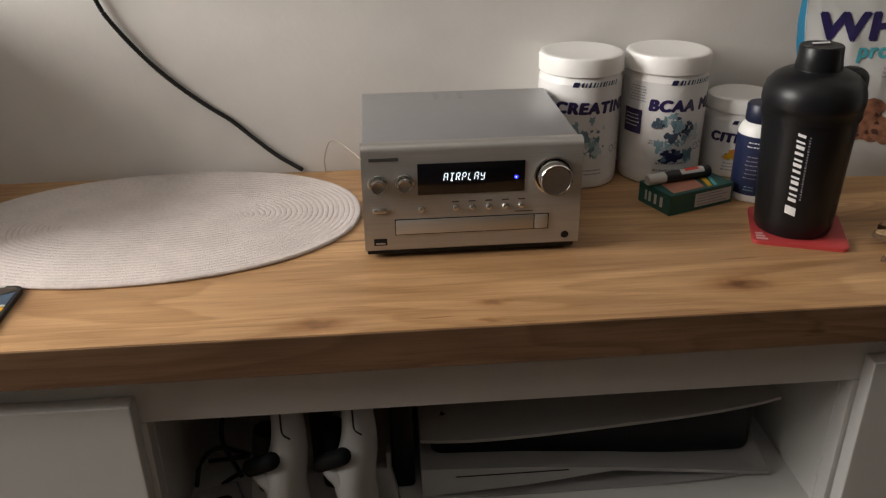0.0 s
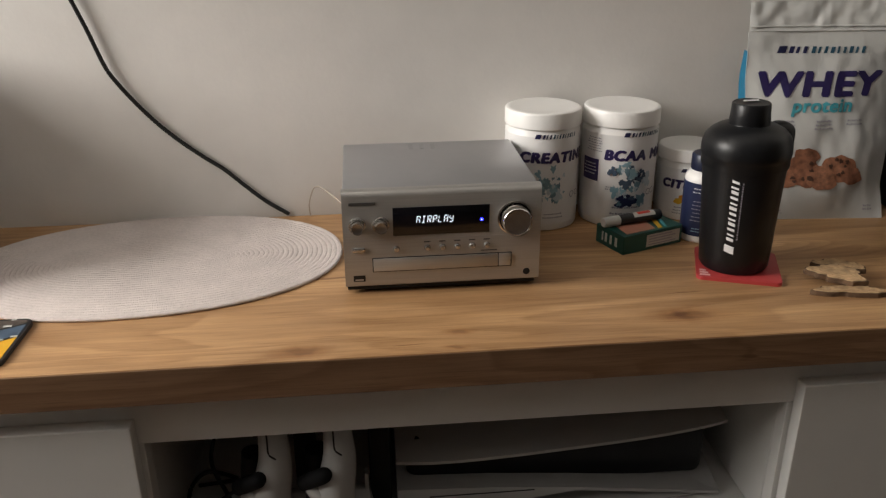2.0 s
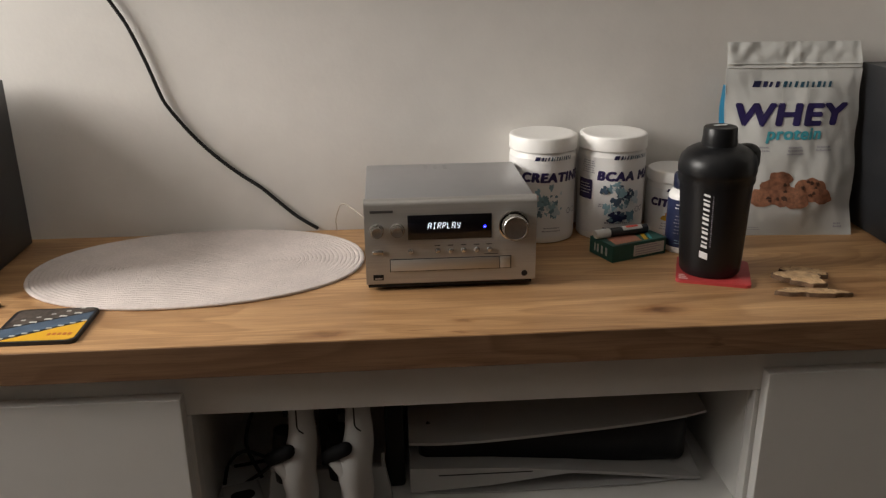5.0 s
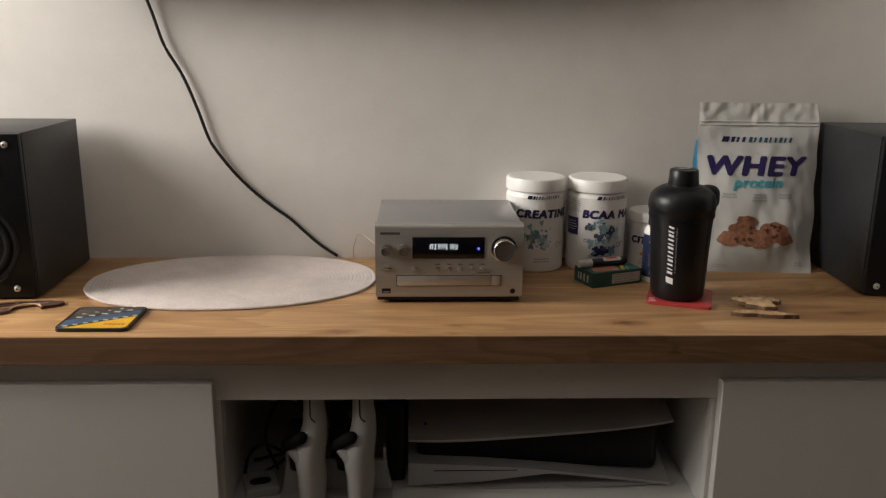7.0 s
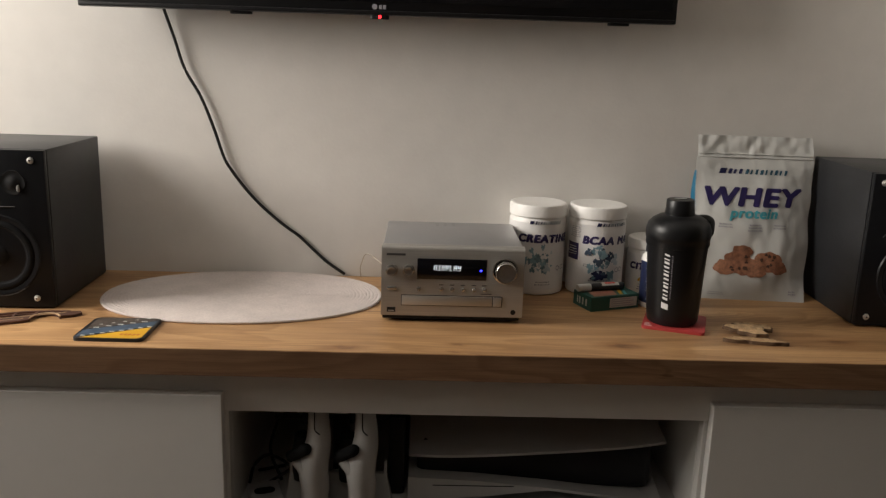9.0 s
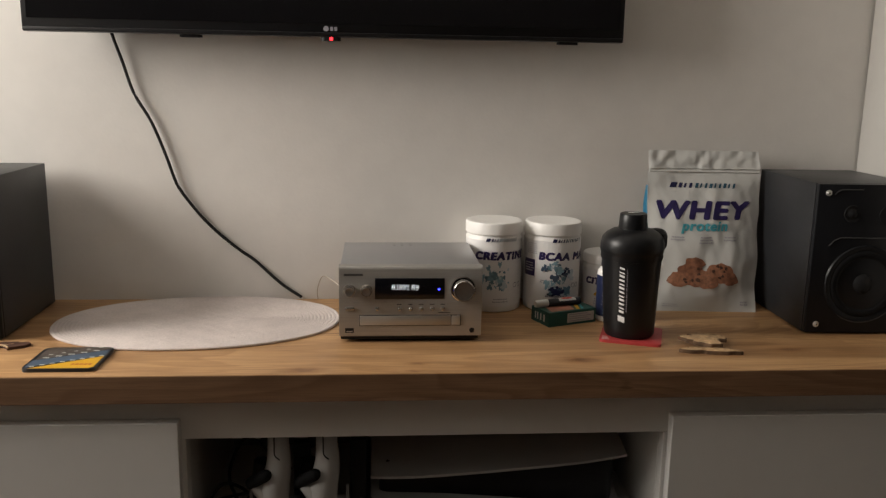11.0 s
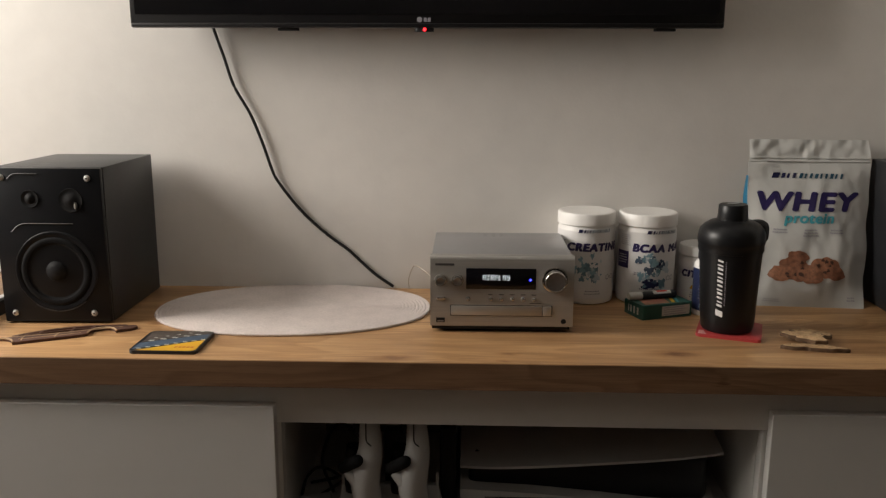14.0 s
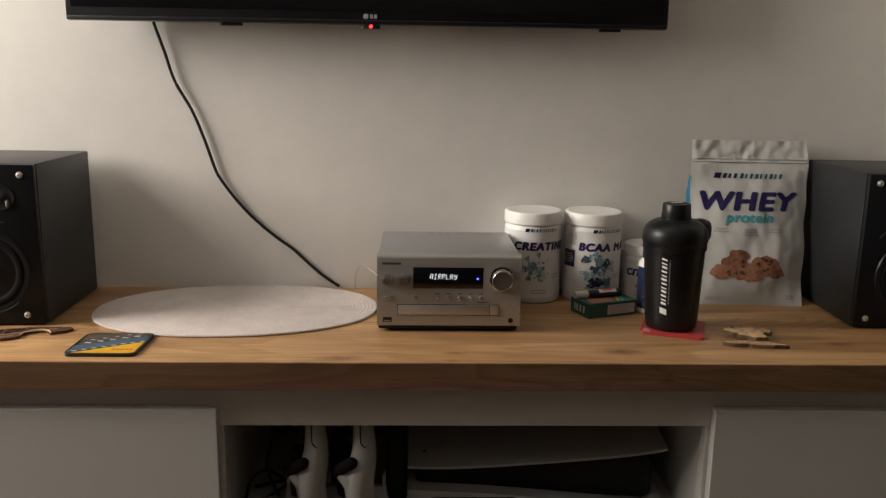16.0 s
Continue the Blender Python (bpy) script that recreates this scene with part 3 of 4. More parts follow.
    part("trim_line", tube(pts, 0.0008, 6), M_TRIM, t, "dark grey raised trim")
    return t


loudspeaker(pose(-0.608, 0.130, HT, 0, 0, 1.3), "black two-way bookshelf loudspeaker without grille, on the worktop")
loudspeaker(pose(0.738, 0.137, HT, 0, 0, -2.0), "black bookshelf loudspeaker without grille, beside the white pouch")

# ---- television ----


def television(m):
    w, h = 0.928, 0.55
    t = base("television", m, "switched-off black wall-mounted television with a red standby light", "television")
    part("panel", box(-w / 2, w / 2, 0, 0.018, 0, h, 0.003), M_TV, t, "black bezel")
    part("screen", box(-w / 2 + 0.009, w / 2 - 0.009, -0.0012, 0.002, 0.02, h - 0.009), M_TVSCREEN, t, "dark glossy screen", smooth=False)
    part("back_housing", box(-w / 2 + 0.05, w / 2 - 0.05, 0.018, 0.045, 0.012, h * 0.75, 0.008), M_DARK, t)
    part("wall_bracket", box(-0.15, 0.15, 0.045, 0.0665, 0.15, 0.35, 0.002), M_DARK, t)
    part("lower_lip", box(-w / 2 + 0.002, w / 2 - 0.002, -0.003, 0.004, 0.0005, 0.007, 0.0015), M_TV, t)
    sens = part("sensor", prism([(x, y) for x, y in rounded(0.03, 0.016, 0.006)], -0.0055, 0.001), M_DARK, t, m=pose(0, 0.006, 0))
    part("led", turned(lathe([(0, 0.001), (0.0026, 0.0008), (0.0027, 0)], 14), FRONT), M_REDLED, sens, "lit red standby light", m=pose(0.001, -0.0085, -0.0025))
    part("logo_disc", turned(lathe([(0, 0.0005), (0.0042, 0.0004), (0.0042, 0)], 24), FRONT), M_GREYPRINT, t, m=pose(-0.007, -0.0012, 0.0125))
    bm = bmesh.new()
    for i in range(2):
        box(-0.0005 + 0.0062 * i, 0.004 + 0.0062 * i, -0.0016, -0.0011, 0.0093, 0.0155, bm=bm)
    part("logo_mark", bm, M_GREYPRINT, t, smooth=False)
    for x in (-0.215, 0.375):
        part("stand_socket", prism([(a, b) for a, b in rounded(0.034, 0.012, 0.005)], -0.004, 0.001), M_DARK, t, m=pose(x, 0.01, 0))
    return t


television(pose(-0.070, 0.295, 1.157, 0, 0, 0))

# ---- cables ----
pts = [(-0.431, 0.350, 1.21), (-0.4199, 0.354, 1.1597), (-0.4053, 0.3545, 1.1141), (-0.3907, 0.355, 1.0661), (-0.366, 0.3555, 1.0211), (-0.347, 0.356, 0.9718), (-0.3324, 0.3565, 0.9256), (-0.3235, 0.357, 0.9071), (-0.3021, 0.3575, 0.8768), (-0.2785, 0.3578, 0.8493), (-0.2536, 0.3578, 0.8257), (-0.2294, 0.3578, 0.806), (-0.2051, 0.3578, 0.7882), (-0.1808, 0.3578, 0.7652), (-0.1563, 0.3578, 0.7432), (-0.1278, 0.3578, 0.7236)]
tagged(link("power_cable", tube(spline(pts, 8), 0.0026, 10), M_CABLE), "black cable hanging from the television down the white wall", "cable")
pts = [(-0.0996, 0.352, 0.7215), (-0.1005, 0.352, 0.737), (-0.0965, 0.351, 0.7525), (-0.0916, 0.349, 0.762), (-0.0847, 0.346, 0.763), (-0.075, 0.338, 0.759), (-0.060, 0.322, 0.751), (-0.05, 0.306, 0.745)]
tagged(link("antenna_wire", tube(spline(pts, 8), 0.0008, 6), M_WIRE), "thin beige antenna wire looping behind the receiver", "wire")

# ---- placemat ----


def placemat():
    t = base("placemat", pose(-0.272, 0.2215, HT, 0, 0, 4.5), "oval greige braided cotton placemat lying on the worktop", "placemat")
    seg, rings = 0.074, 25
    pitch = 0.1405 / rings
    cords = {}
    for k in range(rings):
        r = pitch * (k + 0.55)
        n = 40 + 6 * k
        a, b = seg + r, r
        pts = []
        for i in range(n):
            c, d = math.cos(2 * math.pi * i / n), math.sin(2 * math.pi * i / n)
            pts.append((a * math.copysign(abs(c) ** 0.93, c), b * math.copysign(abs(d) ** 0.93, d)))
        # braided cord: the ridge swells along its run
        path = []
        for i, p in enumerate(pts):
            q = pts[(i + 1) % len(pts)]
            steps = max(1, int(math.dist(p, q) / 0.009))
            for s in range(steps):
                f = s / steps
                path.append((p[0] + (q[0] - p[0]) * f, p[1] + (q[1] - p[1]) * f, 0.0016 + 0.00015 * math.sin(k * 1.7 + len(path) * 2.1)))
        bm = tube(path, pitch * 0.61, 8, closed=True)
        for v in bm.verts:
            v.co.z = 0.0021 + (v.co.z - 0.0016) * 0.75
        part("cord", bm, M_MAT, t)
    return t


placemat()

# ---- tubs and bottles ----
NO = Matrix()


def tub(m, r, h, lid_h, word, size, angle, label, extras, zt=0.597):
    t = base("supplement_tub", m, label, "tub", "supplement tubs")
    rb = r * 0.982
    part("body", lathe([(0, 0), (rb - 0.004, 0), (rb - 0.001, 0.0015), (rb, 0.004), (rb, h - lid_h - 0.006), (rb - 0.002, h - lid_h - 0.003), (rb - 0.002, h - lid_h + 0.002), (0, h - lid_h + 0.002)], 64), M_JAR, t)
    bm = lathe([(r - 0.0012, h - lid_h), (r, h - lid_h + 0.0012), (r, h - 0.004), (r - 0.0012, h - 0.0012), (r - 0.004, h), (r - 0.007, h - 0.0006), (0, h - 0.0008)], 72)
    part("lid", bm, M_JAR, t, "smooth white screw lid")
    lab = part("label", lathe([(rb + 0.0003, 0.010), (rb + 0.0003, h - lid_h - 0.008)], 64), M_LABEL, t, "glossy white printed label")
    R = rb + 0.0007
    part("title", wrap(letters(word, size, size * 0.085, 0.14, 1.08), R, angle, h * zt), M_PURPLE, lab, "bold dark purple product word", smooth=False)
    top = h * zt + size * 0.72 + 0.0168 * h / 0.148
    k = r / 0.0474
    bm = strip(-0.026 * k, -0.0195 * k, 0, 0.0056 * k, 0.0002, lean=0.002)
    pieces("brand_bar", wrap(dashes(0.0125 * k, 3, 0.0054 * k, 0.3, 0.36, bm, x=-0.0105 * k), R, angle - 0.06, top), M_NAVY, lab)
    pieces("brand_bar", wrap(dashes(0.0335 * k, 9, 0.0054 * k, 0.3, 0.42, x=0.0130 * k), R, angle - 0.06, top), M_TEALNAVY, lab)
    extras(lab, R)
    return t


def pieces(name, bm, mat, parent):
    """Each loose island of bm becomes a part of its own."""
    left = set(bm.faces)
    while left:
        todo, isle = [left.pop()], []
        while todo:
            f = todo.pop()
            isle.append(f)
            for e in f.edges:
                for g in e.link_faces:
                    if g in left:
                        left.discard(g)
                        todo.append(g)
        one, seen = bmesh.new(), {}
        isle.sort(key=lambda f: tuple(f.calc_center_median()))
        for f in isle:
            for v in f.verts:
                if v not in seen:
                    seen[v] = one.verts.new(v.co)
            one.faces.new([seen[v] for v in f.verts])
        part(name, one, mat, parent, smooth=False)
    bm.free()


def rows(total, n, pitch, count, height):
    bm = bmesh.new()
    for i in range(n):
        dashes(total * (0.8 + 0.2 * ((i * 7) % 3) / 2), count, height, 0.0, 0.18, bm, y=-i * pitch)
    return bm


def splash(lab, R, angle, z, w, h, mats, n, seed):
    """A watery picture of many small uneven patches."""
    rnd = random.Random(seed)
    for k in range(n):
        x, y = rnd.gauss(0, 0.4) * w, rnd.gauss(0, 0.42) * h
        q = rnd.uniform(0.07, 0.24)
        part("splash", wrap(blot(w * q, h * q * rnd.uniform(0.6, 1.5), seed * 50 + k, 18, 0.55, z=0.00004 * (k + 1)), R, angle + x / R, z + y), mats[k % len(mats)], lab)


def creatine_print(lab, R):
    splash(lab, R, 0.0, 0.058, 0.022, 0.028, (M_PALEBLUE, M_TEALGREY, M_MIST, M_PALEBLUE, M_LABEL, M_TEALGREY), 44, 2)
    for x in (0.030, 0.041):
        part("badge", wrap(lathe([(0.0032, 0.0001), (0.0042, 0.0001)], 22), R, 0.1 + x / R, 0.045), M_GREYPRINT, lab)
    part("small_print", wrap(rows(0.03, 2, 0.0045, 9, 0.0018), R, 0.15, 0.022), M_GREYPRINT, lab, smooth=False)
    part("small_print", wrap(rows(0.022, 6, 0.0028, 8, 0.0012), R, -1.05, 0.104), M_GREYPRINT, lab, smooth=False)


def amino_print(lab, R):
    a = 0.02
    splash(lab, R, a, 0.062, 0.024, 0.030, (M_PALEBLUE, M_MIST, M_TEALGREY, M_LABEL, M_MIST, M_SLATE), 48, 3)
    part("berry_print", wrap(blot(0.0055, 0.010, 6, rough=0.3, z=0.0004), R, a + 0.19, 0.064), M_NAVY, lab)
    part("berry_print", wrap(blot(0.005, 0.004, 26, rough=0.3, z=0.0004), R, a + 0.02, 0.078), M_SLATE, lab)
    part("berry_print", wrap(blot(0.0135, 0.008, 7, rough=0.45, z=0.0005), R, a - 0.05, 0.036), M_NAVY, lab)
    part("berry_print", wrap(blot(0.004, 0.003, 27, rough=0.4, z=0.0006), R, a + 0.10, 0.040), M_SLATE, lab)
    for x in (0.030, 0.039):
        part("badge", wrap(lathe([(0.0032, 0.0001), (0.0042, 0.0001)], 22), R, a + x / R, 0.045), M_GREYPRINT, lab)
    part("side_block", wrap(strip(-0.013, 0.013, 0, 0.028, 0.0002, 6), R, -1.10, 0.059), M_PURPLE, lab, "purple printed block", smooth=False)
    part("side_text", wrap(rows(0.022, 4, 0.0042, 7, 0.0013), R + 0.0003, -1.10, 0.080), M_WPRINT, lab, smooth=False)
    part("small_print", wrap(rows(0.024, 6, 0.0032, 8, 0.0013), R, -0.98, 0.113), M_GREYPRINT, lab, smooth=False)
    part("small_print", wrap(rows(0.046, 2, 0.008, 12, 0.0022), R, 0.0, 0.0265), M_GREYPRINT, lab, smooth=False)
    part("small_print", wrap(rows(0.016, 2, 0.003, 5, 0.0016), R, -0.45, 0.053), M_GREYPRINT, lab, smooth=False)


def citrus_print(lab, R):
    part("fruit_print", wrap(blot(0.008, 0.006, 9, rough=0.25), R, -0.42, 0.030), M_ORANGE, lab)
    part("fruit_print", wrap(blot(0.005, 0.004, 10, rough=0.25, z=0.0003), R, -0.6, 0.027), M_YELLOW, lab)
    part("small_print", wrap(rows(0.02, 3, 0.004, 7, 0.0015), R, -0.5, 0.018), M_GREYPRINT, lab, smooth=False)


tub(pose(0.1970, 0.3130, HT), 0.0474, 0.1495, 0.021, "CREATINE", 0.0174, 0.20, "white plastic tub with purple lettering, standing beside the receiver", creatine_print)
tub(pose(0.2970, 0.3130, HT), 0.0476, 0.1485, 0.021, "BCAA MAX", 0.0172, 0.40, "white plastic tub with berry picture, behind the green box", amino_print)
tub(pose(0.392, 0.316, HT), 0.0395, 0.094, 0.017, "CITRULLINE", 0.0150, 0.02, "small white plastic tub with orange fruit print", citrus_print, 0.47)


def pill_bottle(m):
    t = base("pill_bottle", m, "white pill bottle with blue label and dark blue cap", "bottle")
    part("body", lathe([(0, 0), (0.0215, 0), (0.0232, 0.002), (0.0232, 0.075), (0.0222, 0.0805), (0.0190, 0.0850), (0.0165, 0.0865), (0.016, 0.090), (0, 0.090)], 44), M_JAR, t)
    part("cap", lathe([(0.0172, 0.0875), (0.0178, 0.089), (0.0176, 0.1050), (0.0162, 0.1070), (0, 0.1070)], 44), M_CAPBLUE, t, "ribbed dark blue cap")
    lab = part("label", lathe([(0.0235, 0.009), (0.0235, 0.0745)], 44), M_BLUE, t, "blue printed label")
    part("print", wrap(rows(0.022, 2, 0.0045, 6, 0.0014), 0.0238, -0.5, 0.0675), M_WPRINT, lab, smooth=False)
    part("print", wrap(rows(0.020, 6, 0.0048, 7, 0.0012), 0.0238, -0.5, 0.052), M_GREYPRINT, lab, smooth=False)
    part("print", wrap(rows(0.012, 2, 0.0035, 4, 0.0012), 0.0238, -0.6, 0.018), M_PALEBLUE, lab, smooth=False)
    return t


pill_bottle(pose(0.3775, 0.2275, HT))


def green_box(m):
    w, d, h = 0.088, 0.052, 0.023
    t = base("cardboard_box", m, "small dark green cardboard box with pale side label", "box")
    part("carton", box(-w / 2, w / 2, -d / 2, d / 2, 0, h, 0.0008), M_GREEN, t, smooth=False)
    part("side_label", box(-w / 2 + 0.034, w / 2 - 0.004, -d / 2 - 0.0004, -d / 2 + 0.001, 0.004, h - 0.004), M_CARDW, t, "pale printed label", smooth=False)
    bm = bmesh.new()
    for i in range(4):
        box(-w / 2 + 0.037, w / 2 - 0.010 - 0.006 * (i % 2), -d / 2 - 0.0007, -d / 2, 0.006 + i * 0.0034, 0.0072 + i * 0.0034, bm=bm)
    part("print", bm, M_GREYPRINT, t, smooth=False)
    bm = bmesh.new()
    for y0, w0 in ((-0.014, 0.004), (-0.004, 0.0035), (0.005, 0.0035), (0.012, 0.0025)):
        box(-w / 2 - 0.0005, -w / 2 + 0.001, y0, y0 + w0, 0.006, 0.017, bm=bm)
    part("end_mark", bm, M_CARDW, t, smooth=False)
    part("picture", prism([(-0.036, -0.021), (0.006, -0.021), (0.014, 0.012), (-0.030, 0.012)], h - 0.0002, h + 0.0003), M_SALMON, t, smooth=False)
    bm = prism([(0.010, -0.022), (0.016, -0.022), (0.034, 0.02), (0.028, 0.02)], h - 0.0002, h + 0.0004)
    part("stripe", bm, M_YELLOW, t, smooth=False)
    bm = prism([(0.019, -0.022), (0.023, -0.022), (0.041, 0.018), (0.037, 0.02)], h - 0.0002, h + 0.0004)
    part("stripe", bm, M_TEAL, t, smooth=False)
    return t


green_box(pose(0.3, 0.2215, HT, 0, 0, 21.5))


def balm_tube(m):
    t = base("balm_stick", m, "small black stick with white cap lying on the green box", "stick")
    ax = pose(0, 0, 0, 0, 90, 0)
    part("body", turned(lathe([(0, -0.018), (0.0058, -0.018), (0.0062, -0.0175), (0.0062, 0.038), (0.0058, 0.0395), (0, 0.0395)], 26), ax), M_INK, t)
    part("cap", turned(lathe([(0, -0.040), (0.0052, -0.040), (0.006, -0.0385), (0.0062, -0.0185), (0, -0.0185)], 26), ax), M_CARDW, t, "pale cap")
    part("label", turned(lathe([(0.0064, 0.000), (0.0064, 0.030)], 14, radians(120), radians(245)), ax), M_CARDW, t, "pale label")
    part("print", turned(lathe([(0.00655, 0.006), (0.00655, 0.024)], 10, radians(165), radians(215)), ax), M_REDP, t)
    return t


balm_tube(pose(0.2905, 0.224, HT + 0.0296, 0, 0, 16))

# ---- shaker on its coaster ----


def red_coaster(m):
    t = base("coaster", m, "square red coaster with rounded corners under the shaker", "coaster", "coasters")
    part("board", prism(rounded(0.089, 0.089, 0.007), 0, 0.004, 0.0006), M_RED, t)
    bm = bmesh.new()
    for i in range(3):
        box(-0.041, -0.030 - 0.002 * i, -0.040 + i * 0.006, -0.036 + i * 0.006, 0.0038, 0.0042, bm=bm)
    part("print", bm, M_PINKP, t, smooth=False)
    return t


red_coaster(pose(0.3855, 0.135, HT, 0, 0, -20))


def shaker(m):
    t = base("shaker_bottle", m, "matt black plastic shaker bottle with white vertical print", "shaker")
    part("cup", lathe([(0, 0.0012), (0.032, 0.0), (0.0350, 0.0006), (0.0370, 0.004), (0.0382, 0.02), (0.0400, 0.06), (0.0425, 0.108), (0.0438, 0.126), (0, 0.126)], 72), M_SHAKER, t)
    part("lid", lathe([(0.0432, 0.121), (0.0450, 0.1215), (0.0455, 0.124), (0.0450, 0.131), (0.0458, 0.1322), (0.0466, 0.137), (0.0461, 0.146), (0.0438, 0.154), (0.038, 0.1608), (0.030, 0.1655), (0.0212, 0.1675), (0.0205, 0.169), (0, 0.169)], 72), M_SHAKER, t, "domed black screw lid")
    cap = part("cap", lathe([(0.0208, 0.168), (0.0212, 0.170), (0.0202, 0.178), (0.0197, 0.189), (0.0186, 0.1905), (0.011, 0.1898), (0, 0.1895)], 48), M_SHAKER, t, "black flip cap")
    part("print", turned(strip(-0.0085, 0.0085, -0.003, 0.003, 0.0, lean=0.002), pose(0.001, 0.006, 0.1909)), M_WPRINT, cap, "white printed patch", smooth=False)
    # hinge loop at the side of the lid
    part("loop", box(0.026, 0.0545, -0.015, 0.015, 0.129, 0.165, 0.012, 5), M_SHAKER, t, m=pose(0, 0, 0, 0, 0, 12))
    bm = strip(-0.046, -0.037, -0.0048, 0.0048, 0.0002, lean=0.003)
    bm = dashes(0.074, 12, 0.0070, 0.3, 0.40, bm, x=0.006, y=-0.0035)
    for v in bm.verts:
        v.co = Vector((-v.co.y, v.co.x, v.co.z))
    pieces("brand_bar", wrap(bm, 0.0378, -0.60, 0.073, 0.0440), M_WPRINT, t)
    bm = dashes(0.068, 24, 0.0016, 0.2, 0.45)
    for v in bm.verts:
        v.co = Vector((-v.co.y, v.co.x, v.co.z))
    part("small_print", wrap(bm, 0.0378, -0.40, 0.079, 0.0440), M_GREYPRINT, t, smooth=False)
    return t


shaker(pose(0.3815, 0.137, HT + 0.0045, 0, -1.1, 0) @ Matrix.Diagonal((1.0, 1.0, 0.962, 1)))

# ---- stand-up pouch ----


def pouch():
    t = base("protein_pouch", pose(0.5545, 0.2735, HT, 0, 0, -4.5), "white foil stand-up pouch with purple lettering, leaning at the wall", "pouch")
    H = 0.2635

    def width(v):
        return 0.167 + 0.024 * math.sin(min(v / 0.62, 1) * math.pi / 2) - (0.004 if v > 0.86 else 0)

    def front(s, v):
        f = max(0.0, 1 - v / 0.88) ** 0.7
        f *= min(1, v / 0.16)
        y = 0.006 + 0.066 * v - 0.010 * max(0, 1 - v / 0.25) - 0.016 * (1 - s * s) * f + 0.010 * (abs(s) ** 3) * f
        wr = noise.noise(Vector((s * 1.6, v * 4.5, 2.2))) * 0.0038 + noise.noise(Vector((s * 5, v * 9, 7.7))) * 0.0019
        # slanting creases, strongest towards the edges
        wr += 0.0020 * abs(noise.noise(Vector((s * 2.2 + v * 3.4, v * 2.6 - s * 1.8, 5.3)))) * (0.35 + abs(s)) + 0.0006 * noise.noise(Vector((s * 9 + v * 7, v * 12, 1.9)))
        wr *= min(1, 8 * v) * (1 if v < 0.86 else 0.25)
        if v > 0.87:
            wr += 0.0036 * noise.noise(Vector((s * 7, v * 16, 4.1))) + 0.0005 * math.sin(s * 38 + 3 * math.sin(s * 5))
        side = 0.004 * noise.noise(Vector((3.1, v * 5, s)))
        return Vector((s * width(v) / 2 + side * s - 0.001 * v, y + wr, v * H))

    def back(s, v):
        f = max(0.0, 1 - v / 0.88)
        p = front(s, v)
        edge = 1 - abs(s) ** 6
        return Vector((p.x, p.y + 0.0012 + edge * (0.066 * f ** 0.8), p.z))

    nx, nz = 64, 84
    bm = bmesh.new()
    g = [[bm.verts.new(front(-1 + 2 * i / nx, j / nz)) for i in range(nx + 1)] for j in range(nz + 1)]
    h = [[bm.verts.new(back(-1 + 2 * i / nx, j / nz)) for i in range(nx + 1)] for j in range(nz + 1)]
    for j in range(nz):
        for i in range(nx):
            bm.faces.new((g[j][i], g[j][i + 1], g[j + 1][i + 1], g[j + 1][i]))
            bm.faces.new((h[j][i + 1], h[j][i], h[j + 1][i], h[j + 1][i + 1]))
        bm.faces.new((h[j][0], g[j][0], g[j + 1][0], h[j + 1][0]))
        bm.faces.new((g[j][nx], h[j][nx], h[j + 1][nx], g[j + 1][nx]))
    for i in range(nx):
        bm.faces.new((g[0][i + 1], g[0][i], h[0][i], h[0][i + 1]))
        bm.faces.new((g[nz][i], g[nz][i + 1], h[nz][i + 1], h[nz][i]))
    film = part("film", bm, M_BAG, t, "creased white foil film")

    def laid(bm, cx, v0, lift=0.0006):
        """Lays a flat x, y mesh on the pouch front, from height v0 up."""
        big = [e for e in bm.edges if e.calc_length() > 0.006]
        if big:
            bmesh.ops.subdivide_edges(bm, edges=big, cuts=3)
            bmesh.ops.triangulate(bm, faces=bm.faces[:])
        for q in bm.verts:
            v = v0 + q.co.y / H
            s = (cx + q.co.x) / (width(v) / 2)
            p = front(max(-1, min(1, s)), v)
            q.co = Vector((p.x, p.y - lift - q.co.z, p.z))
        return bm

    part("title", laid(letters("WHEY", 0.0405, 0.0027, 0.17, 1.26), -0.007, 0.575, 0.0008), M_PURPLE, film, "large purple product word", smooth=False)
    part("subtitle", laid(letters("protein", 0.0222, 0.0011, 0.2, 1.08), -0.001, 0.502, 0.0008), M_TEAL, film, "teal product word", smooth=False)
    bm = strip(-0.055, -0.044, 0, 0.0085, 0.0002, lean=0.003)
    pieces("brand_bar", laid(dashes(0.026, 3, 0.0080, 0.3, 0.34, bm, x=-0.027), -0.004, 0.767), M_NAVY, film)
    pieces("brand_bar", laid(dashes(0.071, 9, 0.0080, 0.3, 0.40, x=0.0225), -0.003, 0.767), M_TEALNAVY, film)
    for cx, n in ((-0.045, 2), (0.002, 3), (0.044, 2)):
        part("small_print", laid(rows(0.026, n, 0.0045, 8, 0.0024), cx, 0.455), M_GREYPRINT, film, smooth=False)
    rnd = random.Random(4)
    for k, (x, v, r) in enumerate(((-0.024, 0.228, 0.0265), (0.024, 0.242, 0.0215), (-0.018, 0.292, 0.016), (-0.048, 0.195, 0.016), (0.041, 0.202, 0.014), (0.0, 0.198, 0.019))):
        c = part("cookie_print", laid(blot(r, r * 0.74, 30 + k, rough=0.16, z=0.0002 * k), x, v), (M_COOKIE, M_COOKIE2)[k % 2], film, "brown cookie picture")
